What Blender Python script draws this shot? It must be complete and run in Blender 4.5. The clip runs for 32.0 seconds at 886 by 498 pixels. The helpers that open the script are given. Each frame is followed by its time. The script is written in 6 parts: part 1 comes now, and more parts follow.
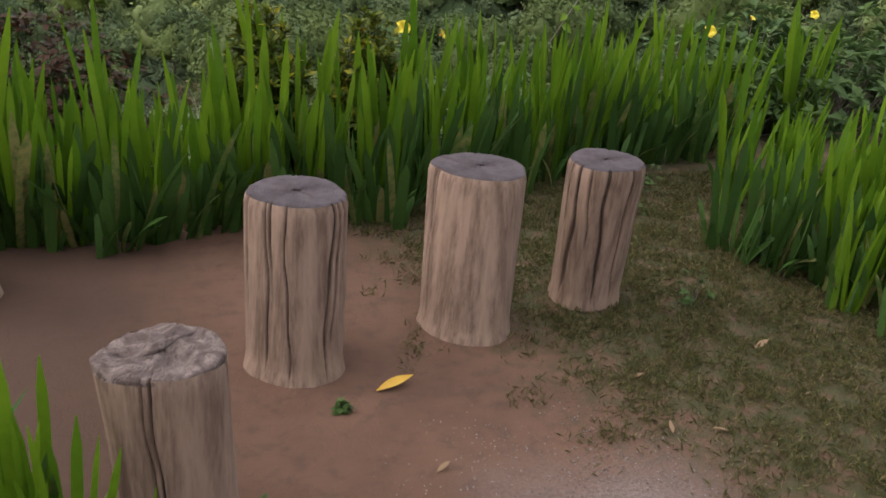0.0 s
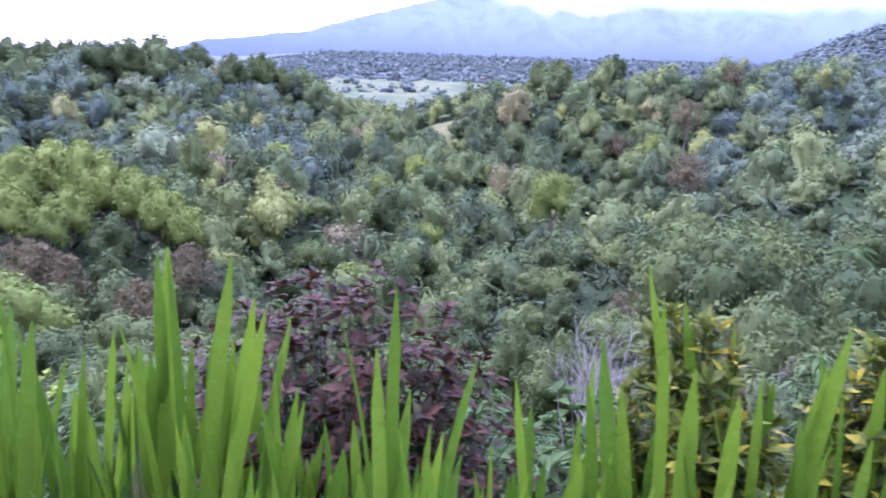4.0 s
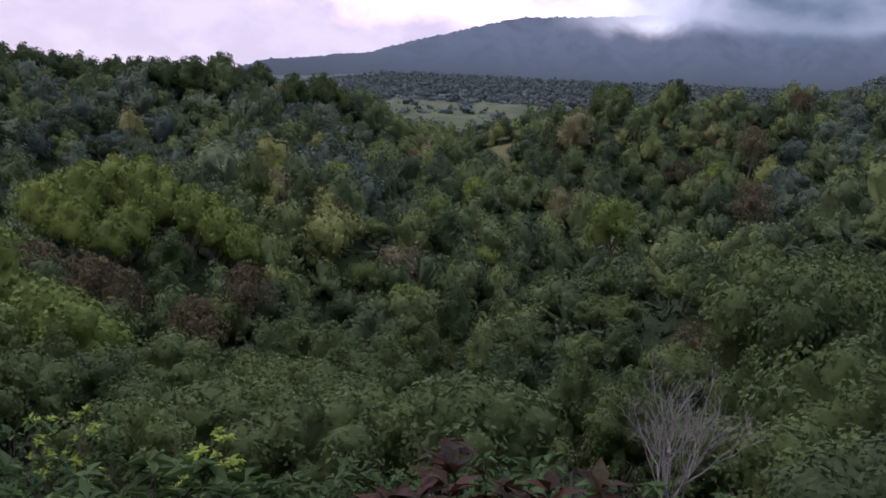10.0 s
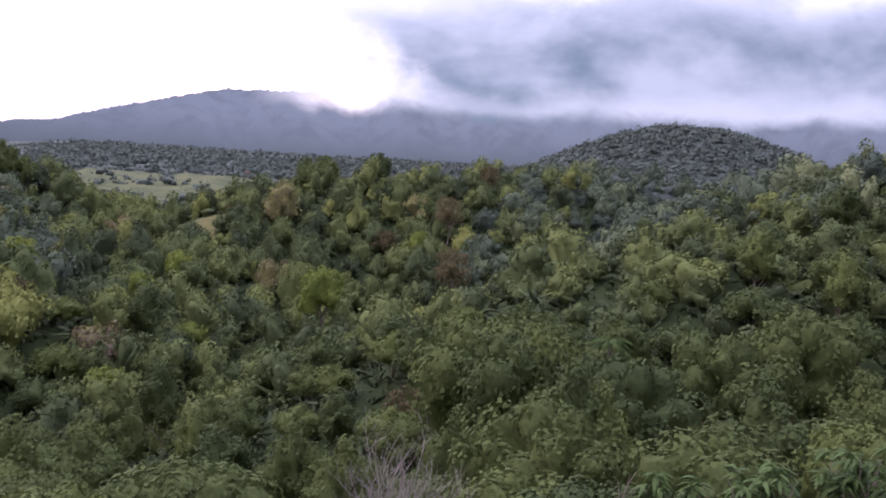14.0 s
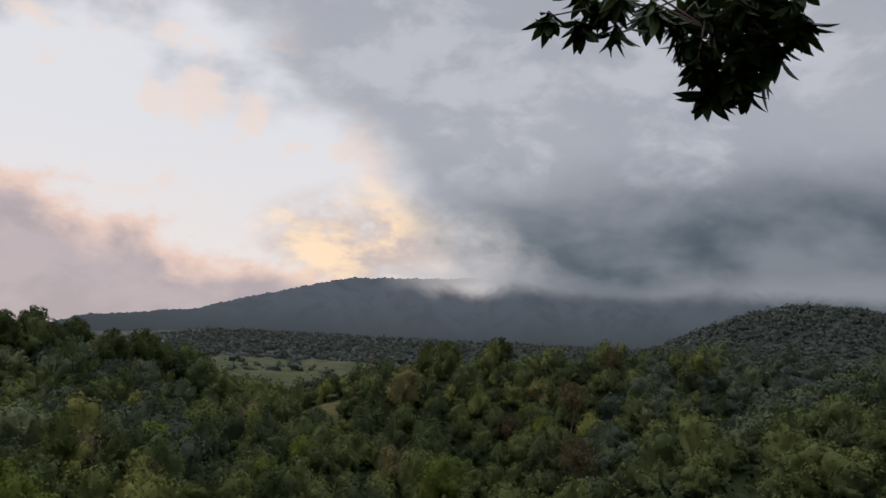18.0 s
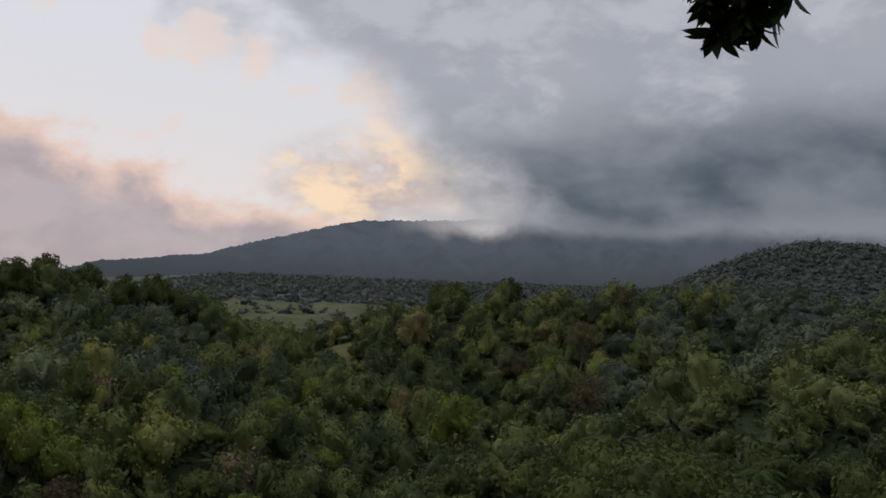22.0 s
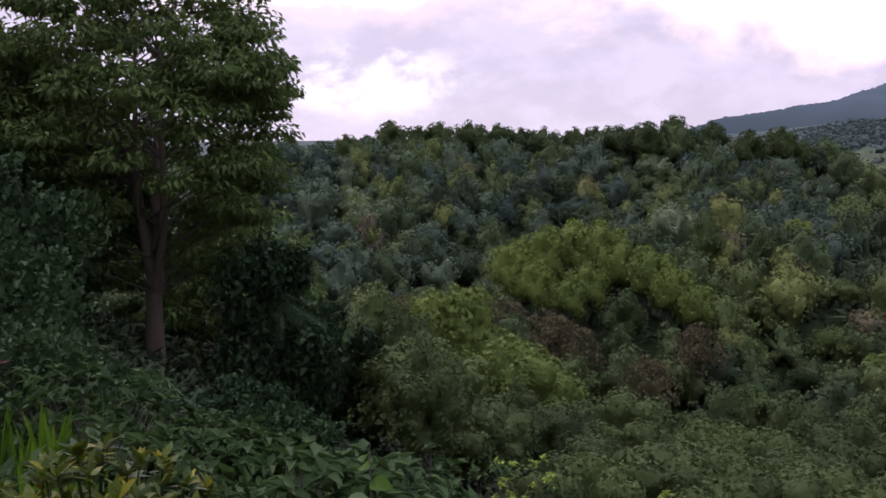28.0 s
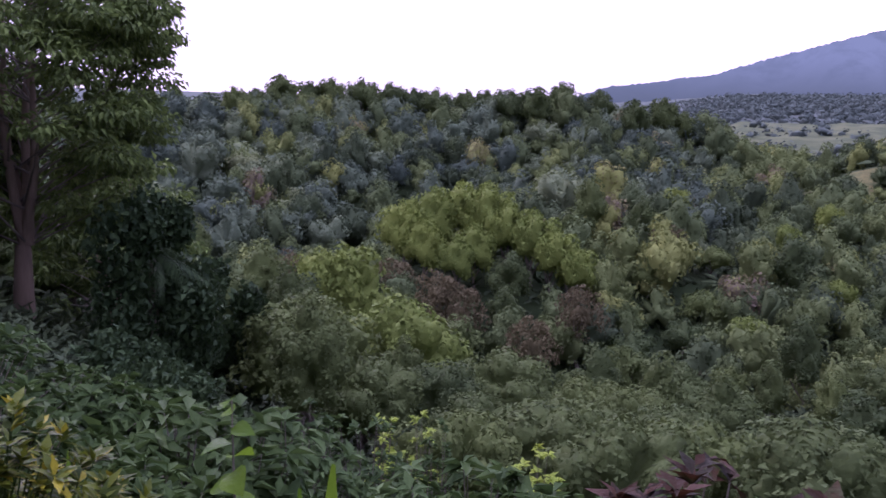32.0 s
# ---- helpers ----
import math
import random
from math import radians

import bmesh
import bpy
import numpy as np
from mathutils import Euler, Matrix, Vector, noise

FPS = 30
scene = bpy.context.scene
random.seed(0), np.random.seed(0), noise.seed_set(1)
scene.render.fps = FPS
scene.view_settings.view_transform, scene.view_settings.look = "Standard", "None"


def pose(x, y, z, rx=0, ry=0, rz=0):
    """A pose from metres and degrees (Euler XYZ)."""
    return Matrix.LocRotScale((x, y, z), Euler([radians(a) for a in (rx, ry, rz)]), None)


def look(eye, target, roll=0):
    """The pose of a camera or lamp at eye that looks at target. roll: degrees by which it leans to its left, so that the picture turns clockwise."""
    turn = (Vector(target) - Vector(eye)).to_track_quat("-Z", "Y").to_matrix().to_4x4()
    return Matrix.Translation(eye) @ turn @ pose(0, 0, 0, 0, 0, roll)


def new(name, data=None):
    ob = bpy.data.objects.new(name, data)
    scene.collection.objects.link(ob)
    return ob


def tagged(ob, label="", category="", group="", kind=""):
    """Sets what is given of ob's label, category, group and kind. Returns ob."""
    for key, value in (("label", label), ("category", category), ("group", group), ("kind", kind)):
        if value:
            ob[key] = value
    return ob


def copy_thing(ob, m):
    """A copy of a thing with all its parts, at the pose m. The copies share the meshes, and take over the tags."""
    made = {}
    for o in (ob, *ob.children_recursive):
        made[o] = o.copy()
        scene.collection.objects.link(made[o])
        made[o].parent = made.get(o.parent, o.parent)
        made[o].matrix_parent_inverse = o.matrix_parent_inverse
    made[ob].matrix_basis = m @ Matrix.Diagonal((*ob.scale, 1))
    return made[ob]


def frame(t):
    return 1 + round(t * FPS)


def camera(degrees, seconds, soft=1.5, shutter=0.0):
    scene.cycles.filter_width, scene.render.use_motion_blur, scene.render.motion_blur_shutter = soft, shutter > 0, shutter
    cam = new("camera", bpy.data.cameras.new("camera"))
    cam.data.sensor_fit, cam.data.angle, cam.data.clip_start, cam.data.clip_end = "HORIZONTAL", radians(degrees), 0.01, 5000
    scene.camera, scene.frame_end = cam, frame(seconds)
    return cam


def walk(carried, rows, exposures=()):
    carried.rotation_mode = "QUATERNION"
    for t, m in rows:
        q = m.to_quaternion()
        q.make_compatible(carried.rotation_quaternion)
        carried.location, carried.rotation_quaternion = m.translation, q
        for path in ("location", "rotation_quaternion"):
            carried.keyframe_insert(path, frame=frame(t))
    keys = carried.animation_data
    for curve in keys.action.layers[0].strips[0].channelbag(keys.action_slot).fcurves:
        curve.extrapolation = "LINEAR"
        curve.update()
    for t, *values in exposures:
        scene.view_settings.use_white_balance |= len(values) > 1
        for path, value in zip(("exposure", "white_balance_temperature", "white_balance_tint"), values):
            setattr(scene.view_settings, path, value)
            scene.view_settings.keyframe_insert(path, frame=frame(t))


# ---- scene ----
# Camera and its way: it starts over a ring of log stools, lifts, steps up to the hedge and pans over a wooded valley.
cam = camera(54.6, 32.0, soft=1.6, shutter=0.3)
PATH = [
    (0, (0.075, 1.056, 1.383), (0.7267, 2.7842, 0.6163), 3.97),
    (0.5, (0.135, 1.269, 1.383), (0.8418, 2.9831, 0.6334), 3.30),
    (1, (0.196, 1.481, 1.382), (0.9922, 3.1955, 0.7284), 2.59),
    (1.5, (0.375, 1.738, 1.341), (1.0981, 3.5241, 0.8060), 2.54),
    (2, (0.491, 1.936, 1.356), (1.1372, 3.7678, 0.8801), 4.33),
    (2.5, (0.470, 2.143, 1.395), (1.0445, 4.0178, 0.9994), 3.74),
    (3, (0.472, 2.408, 1.394), (0.8905, 4.3274, 1.0189), 2.33),
    (3.5, (0.452, 2.757, 1.389), (0.4451, 4.7289, 1.0551), 1.71),
    (4, (0.348, 2.885, 1.383), (0.0223, 4.8246, 1.0199), 2.05),
    (4.5, (0.249, 2.962, 1.420), (-0.2232, 4.8727, 1.0646), 1.50),
    (6.5, (-0.168, 4.158, 1.385), (-0.8025, 6.0519, 1.2834), 1.68),
    (7, (-0.174, 4.166, 1.375), (-0.6778, 6.0985, 1.2678), 2.72),
    (7.5, (-0.190, 4.187, 1.365), (-0.6356, 6.1347, 1.2769), 2.98),
    (8, (-0.211, 4.212, 1.364), (-0.6311, 6.1674, 1.3619), 2.71),
    (8.5, (-0.233, 4.233, 1.367), (-0.6972, 6.1778, 1.4149), 3.12),
    (9, (-0.247, 4.242, 1.368), (-0.7485, 6.1753, 1.2631), 3.06),
    (9.5, (-0.253, 4.243, 1.361), (-0.7464, 6.1664, 1.1218), 3.08),
    (10, (-0.258, 4.246, 1.353), (-0.7102, 6.1678, 1.0331), 3.02),
    (10.5, (-0.257, 4.250, 1.353), (-0.6404, 6.1772, 0.9802), 3.04),
    (11, (-0.251, 4.254, 1.361), (-0.5571, 6.1925, 0.9757), 3.09),
    (11.5, (-0.245, 4.257, 1.368), (-0.4631, 6.2138, 1.0170), 3.07),
    (12, (-0.242, 4.258, 1.365), (-0.3633, 6.2288, 1.0467), 3.05),
    (12.5, (-0.245, 4.257, 1.356), (-0.2738, 6.2381, 1.0830), 3.12),
    (13, (-0.251, 4.253, 1.352), (-0.1935, 6.2396, 1.1278), 3.13),
    (13.5, (-0.257, 4.249, 1.357), (-0.1241, 6.2370, 1.1832), 3.13),
    (14, (-0.258, 4.245, 1.366), (-0.0570, 6.2312, 1.2454), 3.15),
    (14.5, (-0.254, 4.242, 1.367), (0.0157, 6.2235, 1.3986), 3.19),
    (16.5, (-0.248, 4.252, 1.362), (-0.2479, 6.2316, 1.6466), 3.26),
    (17, (-0.255, 4.256, 1.368), (-0.3207, 6.2325, 1.6668), 3.22),
    (17.5, (-0.258, 4.258, 1.364), (-0.3569, 6.2326, 1.6662), 3.21),
    (18, (-0.256, 4.257, 1.356), (-0.3560, 6.2332, 1.6471), 2.96),
    (18.5, (-0.250, 4.255, 1.352), (-0.3382, 6.2350, 1.6198), 2.93),
    (19, (-0.244, 4.251, 1.358), (-0.3215, 6.2344, 1.6032), 3.22),
    (19.5, (-0.242, 4.246, 1.366), (-0.3085, 6.2319, 1.5935), 3.66),
    (20, (-0.246, 4.243, 1.367), (-0.3138, 6.2305, 1.5800), 3.57),
    (20.5, (-0.252, 4.242, 1.360), (-0.3205, 6.2316, 1.5519), 3.13),
    (21, (-0.257, 4.243, 1.353), (-0.3376, 6.2332, 1.5332), 2.84),
    (21.5, (-0.257, 4.246, 1.354), (-0.3519, 6.2362, 1.5272), 2.39),
    (22, (-0.252, 4.251, 1.363), (-0.3669, 6.2416, 1.5184), 2.19),
    (22.5, (-0.246, 4.255, 1.368), (-0.4239, 6.2432, 1.4925), 1.93),
    (23, (-0.242, 4.257, 1.364), (-0.5298, 6.2346, 1.4431), 1.58),
    (23.5, (-0.242, 4.257, 1.355), (-0.6345, 6.2175, 1.4024), 1.32),
    (24, (-0.242, 4.252, 1.352), (-0.7264, 6.1924, 1.3685), 1.36),
    (24.5, (-0.240, 4.245, 1.358), (-0.8341, 6.1547, 1.3557), 1.49),
    (25, (-0.232, 4.235, 1.367), (-0.9405, 6.1051, 1.3403), 1.41),
    (25.5, (-0.217, 4.226, 1.367), (-1.0279, 6.0534, 1.3121), 1.07),
    (26, (-0.198, 4.217, 1.359), (-1.1359, 5.9813, 1.2706), 0.56),
    (26.5, (-0.181, 4.211, 1.352), (-1.2539, 5.8938, 1.2217), -0.18),
    (28.5, (-0.160, 4.207, 1.363), (-1.5831, 5.5966, 1.1537), -0.73),
    (29, (-0.157, 4.208, 1.355), (-1.6305, 5.5429, 1.1388), -0.58),
    (29.5, (-0.151, 4.207, 1.352), (-1.6691, 5.4934, 1.1507), -0.48),
    (30, (-0.145, 4.204, 1.359), (-1.7057, 5.4396, 1.1651), -0.33),
    (30.5, (-0.142, 4.200, 1.367), (-1.6035, 5.5460, 1.1385), 0.57),
    (31, (-0.145, 4.196, 1.367), (-1.4642, 5.6742, 1.0938), 1.21),
    (31.5, (-0.111, 4.203, 1.353), (-1.3403, 5.7517, 1.0523), 1.01),
    (32, (-0.077, 4.212, 1.342), (-1.2317, 5.8193, 1.0536), 1.37),
]
EXPOSURES = [
    (0, 0.98, 6450, 9), (1, 1.7, 5950, 16), (2, 2.25, 5200, 32), (3, 2.3, 5000, 42), (4, 2.25, 4900, 46), (4.5, 2.1, 4950, 44), (6.5, 1.05, 5600, 32), (7, 0.9, 5700, 30),
    (8, 0.3, 5600, 30), (8.5, 0.0, 5650, 28), (9, -0.35, 5700, 27), (10, 0.0, 5600, 30), (11, 0.7, 5750, 44), (12, 1.02, 5850, 44), (13, 1.0, 5850, 42), (14, 0.72, 6000, 36),
    (14.5, 0.3, 5900, 28), (16.5, -0.6, 6550, 15), (19, -0.86, 6600, 14), (23, -0.9, 6550, 15), (25, -0.6, 6100, 20), (26, -0.4, 6000, 22), (28.5, 0.05, 5700, 26),
    (30, 0.2, 5700, 28), (31, 0.5, 5450, 46), (32, 0.72, 5350, 52),
]
walk(cam, [(t, look(eye, target, roll)) for t, eye, target, roll in PATH], EXPOSURES)

# ---- sky and sun: an evening sky half covered by cloud, brighter to the west ----
SUN_AZ, SUN_EL = -62.0, 36.0


def node(tree, kind, **values):
    made = tree.nodes.new(kind)
    for key, value in values.items():
        if key == "inputs":
            for slot, v in value.items():
                made.inputs[slot].default_value = v
        else:
            setattr(made, key, value)
    return made


def math_node(tree, op, a, b=None, c=None, clamp=False):
    made = tree.nodes.new("ShaderNodeMath")
    made.operation, made.use_clamp = op, clamp
    for slot, v in enumerate((a, b, c)):
        if v is None:
            continue
        if isinstance(v, (int, float)):
            made.inputs[slot].default_value = v
        else:
            tree.links.new(v, made.inputs[slot])
    return made.outputs[0]


def smooth(tree, value, lo, hi):
    made = tree.nodes.new("ShaderNodeMapRange")
    made.interpolation_type = "SMOOTHSTEP"
    tree.links.new(value, made.inputs[0])
    made.inputs[1].default_value, made.inputs[2].default_value = lo, hi
    return made.outputs[0]


def mix(tree, factor, a, b):
    made = tree.nodes.new("ShaderNodeMix")
    made.data_type = "RGBA"
    for slot, v in ((0, factor), (6, a), (7, b)):
        if isinstance(v, (int, float)):
            made.inputs[slot].default_value = v
        elif isinstance(v, tuple):
            made.inputs[slot].default_value = (*v, 1.0)
        else:
            tree.links.new(v, made.inputs[slot])
    return made.outputs[2]


def noise_tex(tree, vector, scale, detail=4.0, rough=0.55, warp=0.0):
    made = tree.nodes.new("ShaderNodeTexNoise")
    made.inputs["Scale"].default_value, made.inputs["Detail"].default_value = scale, detail
    made.inputs["Roughness"].default_value, made.inputs["Distortion"].default_value = rough, warp
    if vector is not None:
        tree.links.new(vector, made.inputs["Vector"])
    return made.outputs[0]


def make_world():
    world = bpy.data.worlds.new("evening_sky")
    world.use_nodes = True
    t = world.node_tree
    t.nodes.clear()
    out = t.nodes.new("ShaderNodeOutputWorld")
    coord = t.nodes.new("ShaderNodeTexCoord").outputs["Generated"]
    sky = node(t, "ShaderNodeTexSky", sky_type="NISHITA", sun_disc=False, sun_elevation=radians(SUN_EL), sun_rotation=radians(SUN_AZ))
    split = t.nodes.new("ShaderNodeSeparateXYZ")
    t.links.new(coord, split.inputs[0])
    x, y, z = split.outputs
    az = math_node(t, "MULTIPLY", math_node(t, "ARCTAN2", x, y), 180 / math.pi)
    el = math_node(t, "MULTIPLY", math_node(t, "ARCSINE", z), 180 / math.pi)
    # clouds lie flat: stretch the noise sideways
    flat = t.nodes.new("ShaderNodeMapping")
    flat.inputs["Scale"].default_value = (1.0, 1.0, 1.75)
    t.links.new(coord, flat.inputs[0])
    big = noise_tex(t, flat.outputs[0], 3.4, 5.0, 0.52, 0.1)
    fine = noise_tex(t, flat.outputs[0], 11.0, 6.0, 0.58, 0.15)
    wob = math_node(t, "MULTIPLY", math_node(t, "SUBTRACT", big, 0.5), 26.0)
    wob2 = math_node(t, "MULTIPLY", math_node(t, "SUBTRACT", fine, 0.5), 12.0)
    # high veil: pale blue, with thin grey patches higher up
    puff = noise_tex(t, flat.outputs[0], 7.0, 7.0, 0.58, 0.2)
    pale = mix(t, smooth(t, el, 17.0, 5.0), (0.86, 0.90, 0.94), (0.95, 0.91, 0.88))
    patch = math_node(t, "MULTIPLY", smooth(t, big, 0.47, 0.60), smooth(t, el, 14.5, 18.5))
    veil = mix(t, math_node(t, "MULTIPLY", patch, 0.8), pale, (0.46, 0.48, 0.54))
    wisp = math_node(t, "MULTIPLY", smooth(t, fine, 0.52, 0.66), math_node(t, "MULTIPLY", smooth(t, el, 9.0, 12.0), smooth(t, az, 0.0, -10.0)))
    veil = mix(t, math_node(t, "MULTIPLY", wisp, 0.7), veil, (1.0, 0.84, 0.74))
    # low bank to the left of the mountain: pinkish grey under a peach rim that falls towards the mountain
    lump = math_node(t, "MULTIPLY", math_node(t, "SUBTRACT", puff, 0.5), 13.0)
    fall = math_node(t, "SUBTRACT", 5.0, math_node(t, "MULTIPLY", az, 0.18))
    top = math_node(t, "ADD", math_node(t, "MINIMUM", fall, 11.4), lump)
    under = math_node(t, "SUBTRACT", top, el)
    bank = smooth(t, under, -0.7, 1.0)
    rim = math_node(t, "MULTIPLY", smooth(t, under, 3.4, 0.2), math_node(t, "ADD", 0.45, math_node(t, "MULTIPLY", smooth(t, az, -46.0, -30.0), 0.55)))
    grey_bank = mix(t, smooth(t, fine, 0.38, 0.62), (0.50, 0.44, 0.46), (0.58, 0.51, 0.53))
    low = mix(t, bank, veil, mix(t, rim, grey_bank, (0.96, 0.73, 0.62)))
    # a torn hole in the bank, far to the left
    hx, hy = math_node(t, "DIVIDE", math_node(t, "ADD", az, 47.5), 5.0), math_node(t, "DIVIDE", math_node(t, "SUBTRACT", math_node(t, "ADD", el, math_node(t, "MULTIPLY", lump, 0.35)), 5.6), 2.1)
    hole = smooth(t, math_node(t, "ADD", math_node(t, "MULTIPLY", hx, hx), math_node(t, "MULTIPLY", hy, hy)), 2.2, 0.1)
    low = mix(t, math_node(t, "MULTIPLY", math_node(t, "MULTIPLY", hole, smooth(t, fine, 0.40, 0.58)), 0.75), low, (0.90, 0.86, 0.82))
    # lit heap of cloud where the grey one meets the mountain
    cx, cy = math_node(t, "DIVIDE", math_node(t, "ADD", az, 9.0), 6.0), math_node(t, "DIVIDE", math_node(t, "SUBTRACT", math_node(t, "ADD", el, math_node(t, "MULTIPLY", lump, 0.5)), 8.6), 3.0)
    heap = smooth(t, math_node(t, "ADD", math_node(t, "MULTIPLY", cx, cx), math_node(t, "MULTIPLY", cy, cy)), 1.7, 0.2)
    heap = math_node(t, "MULTIPLY", heap, smooth(t, math_node(t, "ADD", math_node(t, "MULTIPLY", puff, 0.6), math_node(t, "MULTIPLY", fine, 0.4)), 0.36, 0.50))
    low = mix(t, heap, low, mix(t, smooth(t, fine, 0.42, 0.60), (0.70, 0.60, 0.56), (1.18, 0.92, 0.64)))
    # the heavy grey cloud to the right of and above the mountain
    lean = math_node(t, "ADD", math_node(t, "ADD", az, math_node(t, "ADD", math_node(t, "MULTIPLY", wob, 0.40), math_node(t, "MULTIPLY", wob2, 0.45))), math_node(t, "ADD", el, math_node(t, "MULTIPLY", lump, 0.9)))
    heavy = smooth(t, lean, 2.0, 12.0)
    belly = math_node(t, "ADD", el, math_node(t, "MULTIPLY", lump, 0.35))
    slate = math_node(t, "MULTIPLY", smooth(t, belly, 16.0, 9.0), math_node(t, "ADD", 0.55, math_node(t, "MULTIPLY", smooth(t, az, -4.0, 9.0), 0.45)))
    grey = mix(t, slate, (0.435, 0.470, 0.525), (0.066, 0.098, 0.124))
    grey = mix(t, math_node(t, "MULTIPLY", smooth(t, big, 0.42, 0.62), 0.40), grey, (0.50, 0.53, 0.58))
    rift = math_node(t, "MULTIPLY", smooth(t, puff, 0.50, 0.64), smooth(t, el, 11.0, 15.5))
    grey = mix(t, math_node(t, "MULTIPLY", rift, 0.55), grey, (0.68, 0.72, 0.78))
    cloud = mix(t, heavy, low, grey)
    # pale mist on the mountain's brow
    mist = math_node(t, "MULTIPLY", smooth(t, math_node(t, "ABSOLUTE", math_node(t, "SUBTRACT", belly, 6.3)), 1.4, 0.0), smooth(t, az, -12.0, -2.0))
    cloud = mix(t, math_node(t, "MULTIPLY", mist, 0.45), cloud, (0.34, 0.36, 0.40))
    # an overcast sky is brightest overhead
    lift = math_node(t, "ADD", 1.0, math_node(t, "MULTIPLY", smooth(t, el, 30.0, 75.0), 1.7))
    # the evening sky is darker in the east, behind the garden
    lift = math_node(t, "MULTIPLY", lift, math_node(t, "ADD", 0.62, math_node(t, "MULTIPLY", smooth(t, y, -0.75, 0.45), 0.38)))
    high = t.nodes.new("ShaderNodeVectorMath")
    high.operation = "SCALE"
    t.links.new(cloud, high.inputs[0])
    t.links.new(lift, high.inputs["Scale"])
    cloud = high.outputs[0]
    clear = node(t, "ShaderNodeBackground", inputs={1: 0.1})
    t.links.new(sky.outputs[0], clear.inputs[0])
    over = node(t, "ShaderNodeBackground", inputs={1: 1.55})
    t.links.new(cloud, over.inputs[0])
    both = t.nodes.new("ShaderNodeMixShader")
    both.inputs[0].default_value = 0.93
    t.links.new(clear.outputs[0], both.inputs[1])
    t.links.new(over.outputs[0], both.inputs[2])
    t.links.new(both.outputs[0], out.inputs[0])
    scene.world = world


make_world()
sun = new("sun", bpy.data.lights.new("sun", "SUN"))
sun.data.energy, sun.data.angle, sun.data.color = 0.9, radians(20), (1.0, 0.90, 0.80)
sun.matrix_basis = look((0, 0, 0), (-math.sin(radians(SUN_AZ)) * math.cos(radians(SUN_EL)), -math.cos(radians(SUN_AZ)) * math.cos(radians(SUN_EL)), -math.sin(radians(SUN_EL))))

# ---- materials ----


def material(name, build, rough=0.7, spec=0.3):
    m = bpy.data.materials.new(name)
    m.use_nodes = True
    t = m.node_tree
    bsdf = t.nodes["Principled BSDF"]
    bsdf.inputs["Roughness"].default_value, bsdf.inputs["Specular IOR Level"].default_value = rough, spec
    colour = build(t, bsdf)
    if colour is not None:
        if isinstance(colour, tuple):
            bsdf.inputs["Base Color"].default_value = (*colour, 1)
        else:
            t.links.new(colour, bsdf.inputs["Base Color"])
    return m


def bump(t, bsdf, height, strength, distance):
    b = t.nodes.new("ShaderNodeBump")
    b.inputs["Strength"].default_value, b.inputs["Distance"].default_value = strength, distance
    t.links.new(height, b.inputs["Height"])
    t.links.new(b.outputs[0], bsdf.inputs["Normal"])


def obj(t):
    return t.nodes.new("ShaderNodeTexCoord").outputs["Object"]


def world_pos(t):
    return t.nodes.new("ShaderNodeNewGeometry").outputs["Position"]


def ramp(t, factor, *stops):
    r = t.nodes.new("ShaderNodeValToRGB")
    els = r.color_ramp.elements
    while len(els) < len(stops):
        els.new(0.5)
    for e, (p, c) in zip(els, stops):
        e.position, e.color = p, (*c, 1)
    t.links.new(factor, r.inputs[0])
    return r.outputs[0]


def leaf_material(name, dark, light, accent=None, source="island", rough=0.5, through_light=0.25, spread=0.35, grain=1.3, spec=0.12):
    """Foliage: leaves vary by piece and by thing, and let some light through."""
    def build(t, bsdf):
        geo = t.nodes.new("ShaderNodeNewGeometry")
        island = geo.outputs["Random Per Island"]
        if source == "tint":
            per = node(t, "ShaderNodeAttribute", attribute_name="tint").outputs["Fac"]
        else:
            per = t.nodes.new("ShaderNodeObjectInfo").outputs["Random"]
        f = math_node(t, "ADD", math_node(t, "MULTIPLY", per, 1 - spread), math_node(t, "MULTIPLY", island, spread))
        n = noise_tex(t, geo.outputs["Position"], grain, 4.0, 0.65)
        f = math_node(t, "ADD", f, math_node(t, "MULTIPLY", math_node(t, "SUBTRACT", n, 0.5), 0.2 if source == "tint" else 0.4), clamp=True)
        bump(t, bsdf, n, 0.6, 0.35 / grain)
        if light is None:
            colour = ramp(t, f, *dark)
        elif accent:
            colour = ramp(t, f, (0.0, dark), (0.62, light), (0.76, light), (0.88, accent), (1.0, tuple(0.7 * q for q in accent)))
        else:
            colour = ramp(t, f, (0.0, dark), (1.0, light))
        tr = t.nodes.new("ShaderNodeBsdfTranslucent")
        t.links.new(colour, tr.inputs[0])
        ms = t.nodes.new("ShaderNodeMixShader")
        ms.inputs[0].default_value = through_light
        t.links.new(bsdf.outputs[0], ms.inputs[1])
        t.links.new(tr.outputs[0], ms.inputs[2])
        t.links.new(ms.outputs[0], t.nodes["Material Output"].inputs[0])
        return colour
    return material(name, build, rough, spec)


